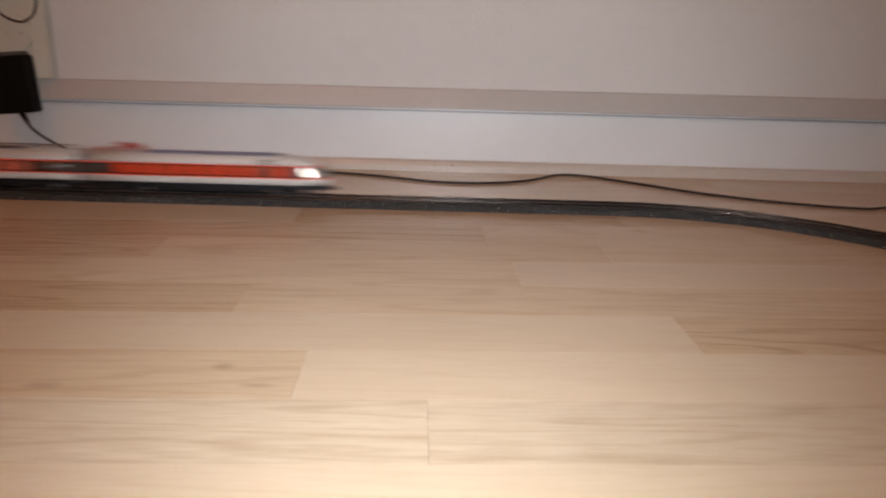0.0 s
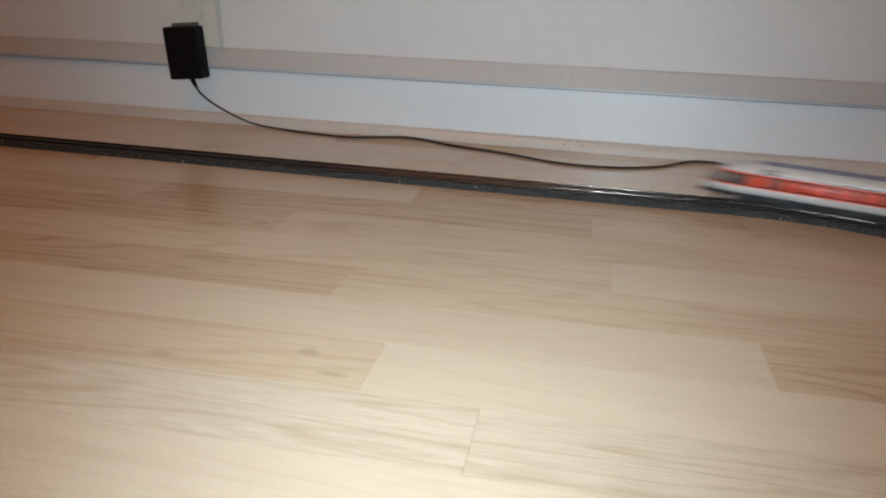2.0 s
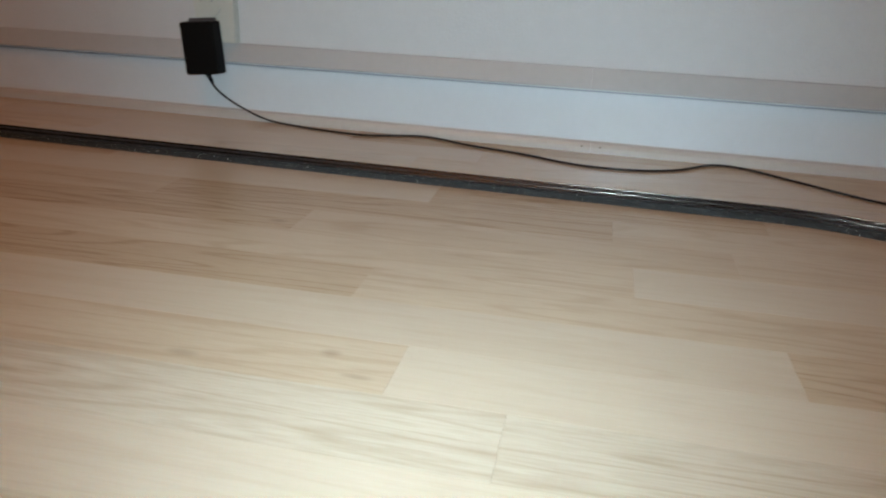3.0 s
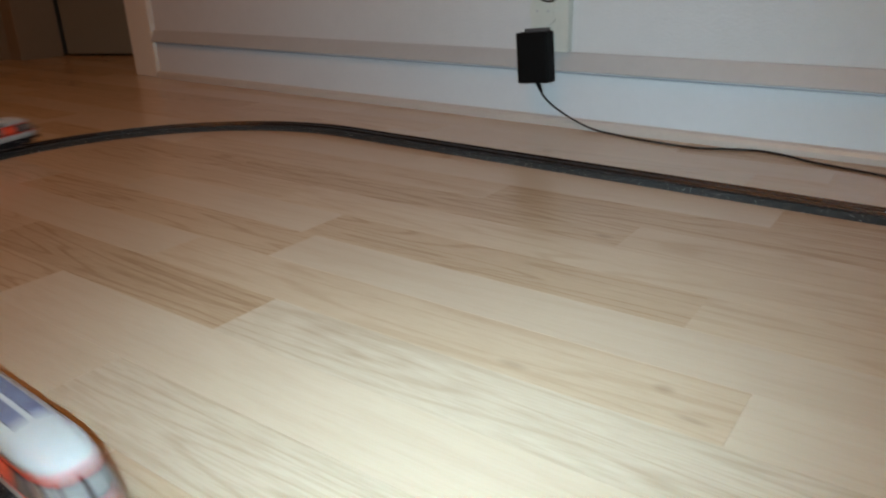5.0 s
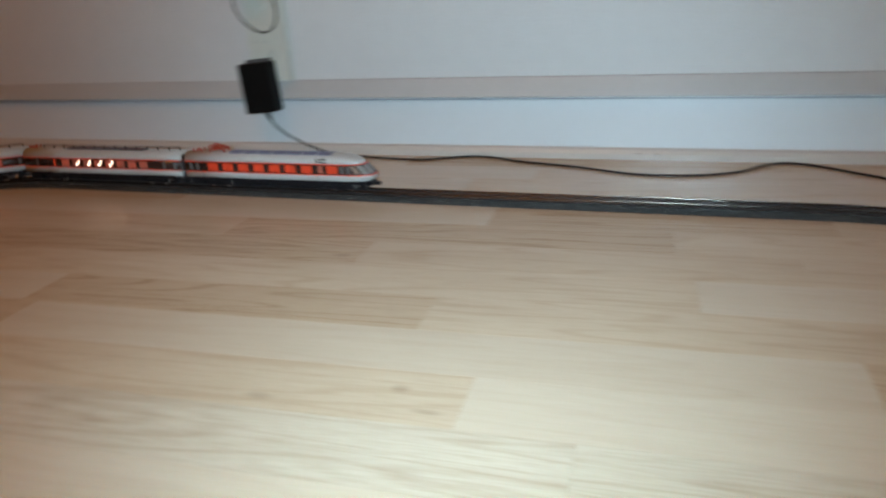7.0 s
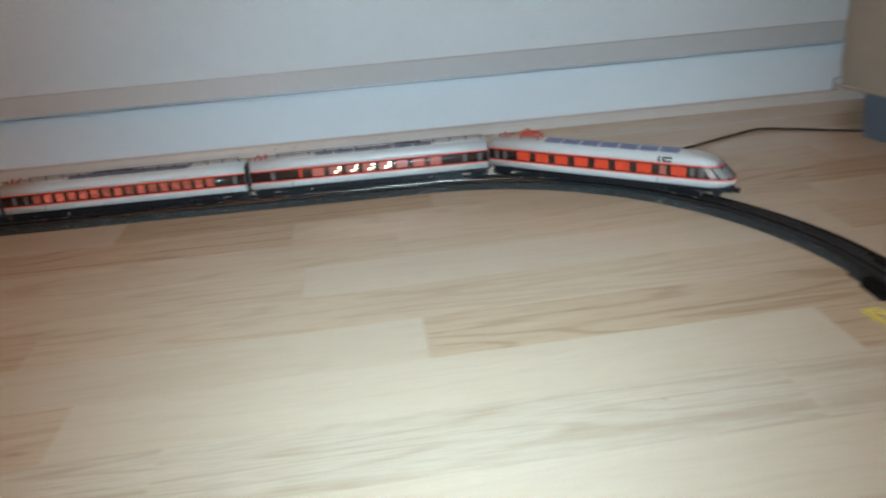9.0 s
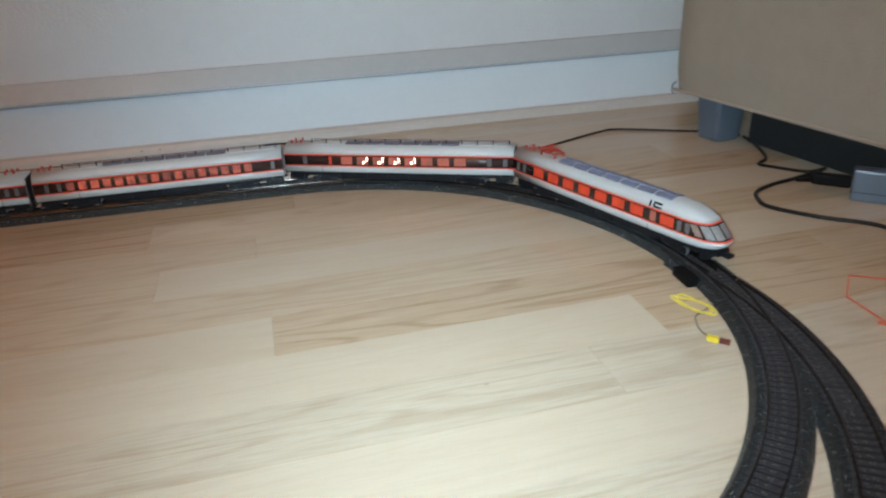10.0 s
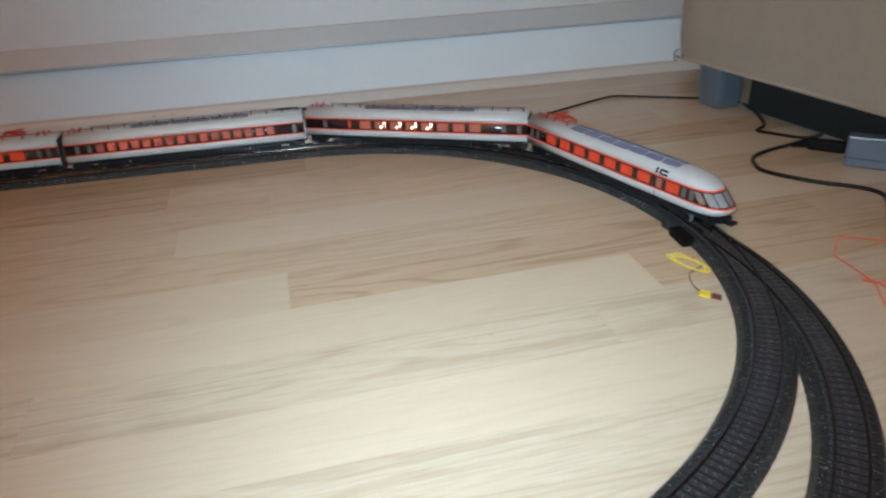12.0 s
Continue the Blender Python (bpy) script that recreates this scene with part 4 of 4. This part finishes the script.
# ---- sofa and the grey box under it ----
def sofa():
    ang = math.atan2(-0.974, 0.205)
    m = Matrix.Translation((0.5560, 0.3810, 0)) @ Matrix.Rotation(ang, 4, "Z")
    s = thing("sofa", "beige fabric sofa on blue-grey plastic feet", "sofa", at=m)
    # local x runs along the visible face, local y into the sofa
    def cover():
        bm = bmesh.new()
        nx, nz = 40, 24
        L, H, z0 = 0.95, 0.72, 0.066
        g = {}
        for i in range(nx + 1):
            for j in range(nz + 1):
                x, z = L * i / nx, z0 + H * j / nz
                y = 0.0025 * noise.noise((x * 7, z * 5, 0.3)) + 0.0015 * noise.noise((x * 30, z * 9, 3.1))
                e = min(x, L - x)
                y += 0.010 * max(0.0, 1 - e / 0.018) ** 2
                y += 0.004 * max(0.0, 1 - (z - z0) / 0.010)
                g[i, j] = bm.verts.new((x, y, z))
        for i in range(nx):
            for j in range(nz):
                bm.faces.new((g[i, j], g[i + 1, j], g[i + 1, j + 1], g[i, j + 1]))
        return bm
    part("side_cover", cover(), FABRIC, s, "taut beige fabric side", True)
    part("body", boxed((0.012, 0.012, 0.070), (0.938, 0.85, 0.784), 0.012), FABRIC, s, "beige fabric body")
    part("lining", boxed((0.010, 0.008, 0.0655), (0.940, 0.852, 0.0695)), LINING_AND_SHADE, s, "black underside lining")
    part("hem", tube([(0.004, 0.004, 0.0672), (0.3, 0.0025, 0.0668), (0.6, 0.003, 0.0672), (0.946, 0.004, 0.0670)], 0.0022, 6), PIPING, s, "stitched hem along the lower edge")
    part("corner_tab", tube([(0.001, 0.008, 0.076), (-0.003, 0.006, 0.072), (-0.004, 0.007, 0.064), (-0.0035, 0.008, 0.058)], 0.0010, 6), FOOT, s, "thin grey tab at the corner")
    # added panel: its black stands in for the shade beneath the sofa
    part("shade_panel", boxed((0.085, 0.068, 0.0), (0.375, 0.078, 0.0655), 0.002), LINING_AND_SHADE, s, "black panel added to stand in for the shade under the sofa")
    for fx, fy in ((0.026, 0.024), (0.86, 0.024), (0.026, 0.77), (0.86, 0.77)):
        bm = boxed((fx, fy, 0.0), (fx + 0.048, fy + 0.048, 0.0655), 0.008)
        for v in bm.verts:
            k = 1 - 0.16 * (1 - v.co.z / 0.0655)
            v.co.x, v.co.y = fx + 0.024 + (v.co.x - fx - 0.024) * k, fy + 0.024 + (v.co.y - fy - 0.024) * k
        part("foot", bm, FOOT, s, "blue-grey tapered plastic foot", False)


def transformer():
    ang = math.atan2(-0.0371, 0.0405)
    t = thing("control_box", "blue-grey plastic railway control box half under the sofa", "control box",
              at=Matrix.Translation((0.6162, 0.0834, 0)) @ Matrix.Rotation(ang, 4, "Z"))
    part("housing", boxed((0.0, 0.0, 0.0), (0.125, 0.018, 0.036), 0.003), FOOT, t)
    part("base_seam", boxed((-0.0004, -0.0004, 0.0105), (0.1254, 0.0184, 0.0112)), UNDER, t)
    part("lead_plug", boxed((-0.040, 0.004, 0.012), (-0.0005, 0.016, 0.025), 0.003), BLACK, t, "black plug in the side of the box")
    part("lead_boot", rod(bmesh.new(), (-0.056, 0.010, 0.014), (-0.039, 0.010, 0.0185), 0.0028, 10, 0.0055), BLACK, t)


# ---- the unseen phone light beside the lens: a small round diode, its black cup added to narrow the beam ----
def carried_torch():
    t = thing("phone_light", "unseen phone light with a cool white diode", "torch")
    part("diode", rod(bmesh.new(), (0, 0, 0.0012), (0, 0, 0.0006), 0.0030, 20), DIODE, t, "glowing cool white diode")
    n, rows = 28, []
    bm = bmesh.new()
    for r, z in ((0.0085, 0.004), (0.0085, -CUP_DEPTH), (CUP_RADIUS, -CUP_DEPTH), (CUP_RADIUS, 0.0012)):
        rows.append([bm.verts.new((r * math.cos(2 * math.pi * k / n), r * math.sin(2 * math.pi * k / n), z)) for k in range(n)])
    for a, b in zip(rows, rows[1:]):
        for k in range(n):
            bm.faces.new((a[k], a[(k + 1) % n], b[(k + 1) % n], b[k]))
    bm.faces.new(rows[0]), bm.faces.new(rows[-1][::-1])
    part("cup", bm, BLACK, t, "matt black cup added to narrow the beam")
    return t


CUP_RADIUS, CUP_DEPTH, TORCH_TILT = 0.0049, 0.0061, 6.5
TORCH = carried_torch()
structure()
door()
sockets()
adapter()
cables()
sofa()
transformer()
track()
train()


# ---- floor: oak strips in rows along the wall ----
STRIP = 0.0636
KNOWN = {0: [(-0.72, "p"), (-0.323, "d"), (0.36, "m")], 1: [(-0.83, "m"), (-0.103, "m"), (0.42, "p")], -1: [(-0.70, "d"), (0.0, "p"), (0.52, "d")],
         -2: [(-0.80, "p"), (-0.259, "m"), (0.30, "p")], -3: [(-0.62, "d"), (-0.182, "g"), (0.232, "g"), (0.70, "g")],
         -4: [(-1.30, "m"), (-0.837, "d"), (0.62, "p")], -5: [(-0.6415, "p"), (0.50, "g")], 2: [(-0.43, "d"), (-0.01, "m"), (0.45, "m")],
         3: [(-0.62, "m"), (-0.121, "d"), (0.38, "m")]}
TONES = {"p": OAK_PALE, "m": OAK_MID, "d": OAK_DARK, "g": OAK_GREY}
def strip_mesh(length):
    """One strip with crisp edges; a hair of a joint stays open round it."""
    bm = bmesh.new()
    w, h = STRIP / 2 - 0.00010, length / 2 - 0.00009
    lo, top = ([bm.verts.new((sx * h, sy * w, z)) for sx, sy in ((-1, -1), (1, -1), (1, 1), (-1, 1))] for z in (-0.004, 0.0))
    for i in range(4):
        j = (i + 1) % 4
        bm.faces.new((lo[i], lo[j], top[j], top[i]))
    bm.faces.new(top)
    return bm


def floor():
    f = tagged(link("floor", boxed((-3.0, -3.4, -0.06), (2.7, 2.05, -0.003)), SUBFLOOR), "light oak strip parquet floor with a satin lacquer", "floor", kind="structure")
    f.rotation_euler.z, f.location.y = radians(2.75), 0.004
    rng = random.Random(11)
    far = {k: bmesh.new() for k in "pmdg"}
    made = 0
    for row in range(-46, 21):
        y = (row + 0.5) * STRIP
        if y > 1.85:
            continue
        ends = KNOWN.get(row, [])
        xs = []
        if ends:
            x, tone = ends[0][0], ends[0][1]
            left = []
            while x > -2.8:
                n = x - rng.uniform(0.32, 0.62)
                left.append((n, x, tone))
                x, tone = n, rng.choice("pmmdg")
            xs = left[::-1]
            for (a, _), (b, tone) in zip(ends, ends[1:]):
                xs.append((a, b, tone))
            x = ends[-1][0]
        else:
            x = -2.8 - rng.uniform(0, 0.4)
        while x < 2.5:
            n = x + rng.uniform(0.32, 0.62)
            xs.append((x, n, rng.choice("ppmmdg")))
            x = n
        for a, b, tone in xs:
            a, b = max(a, -2.93), min(b, 2.6)
            if b - a < 0.01:
                continue
            near = -0.42 < y < 0.58 and b > -1.6 and a < 1.0
            bm = strip_mesh(b - a)
            if near:
                ob = part("plank", bm, TONES[tone], f)
                ob.location = ((a + b) / 2, y, 0.0)
            else:
                me = bpy.data.meshes.new("tmp")
                bmesh.ops.translate(bm, verts=bm.verts[:], vec=((a + b) / 2, y, 0.0))
                bm.to_mesh(me)
                bm.free()
                far[tone].from_mesh(me)
                bpy.data.meshes.remove(me)
    for k, bm in far.items():
        tagged(part("planks", bm, TONES[k], f), kind="stuff")


floor()


def motions():
    times = [i / 10 for i in range(121)]
    beside = pose(-0.022, 0.006, 0.012, TORCH_TILT, -2.4, 0)
    walk(TORCH, [(t, m @ beside) for t, m in PATH])
    for index, (car, trucks) in enumerate(TRAIN):
        poses = [car_pose(index, t) for t in times]
        walk(car, [(t, m) for t, (m, _) in zip(times, poses)])
        for k, truck in enumerate(trucks):
            x = (-PIVOT, PIVOT)[k]
            walk(truck, [(t, Matrix.Translation((x, 0, 0)) @ Matrix.Rotation(a[k], 4, "Z")) for t, (_, a) in zip(times, poses)])


motions()
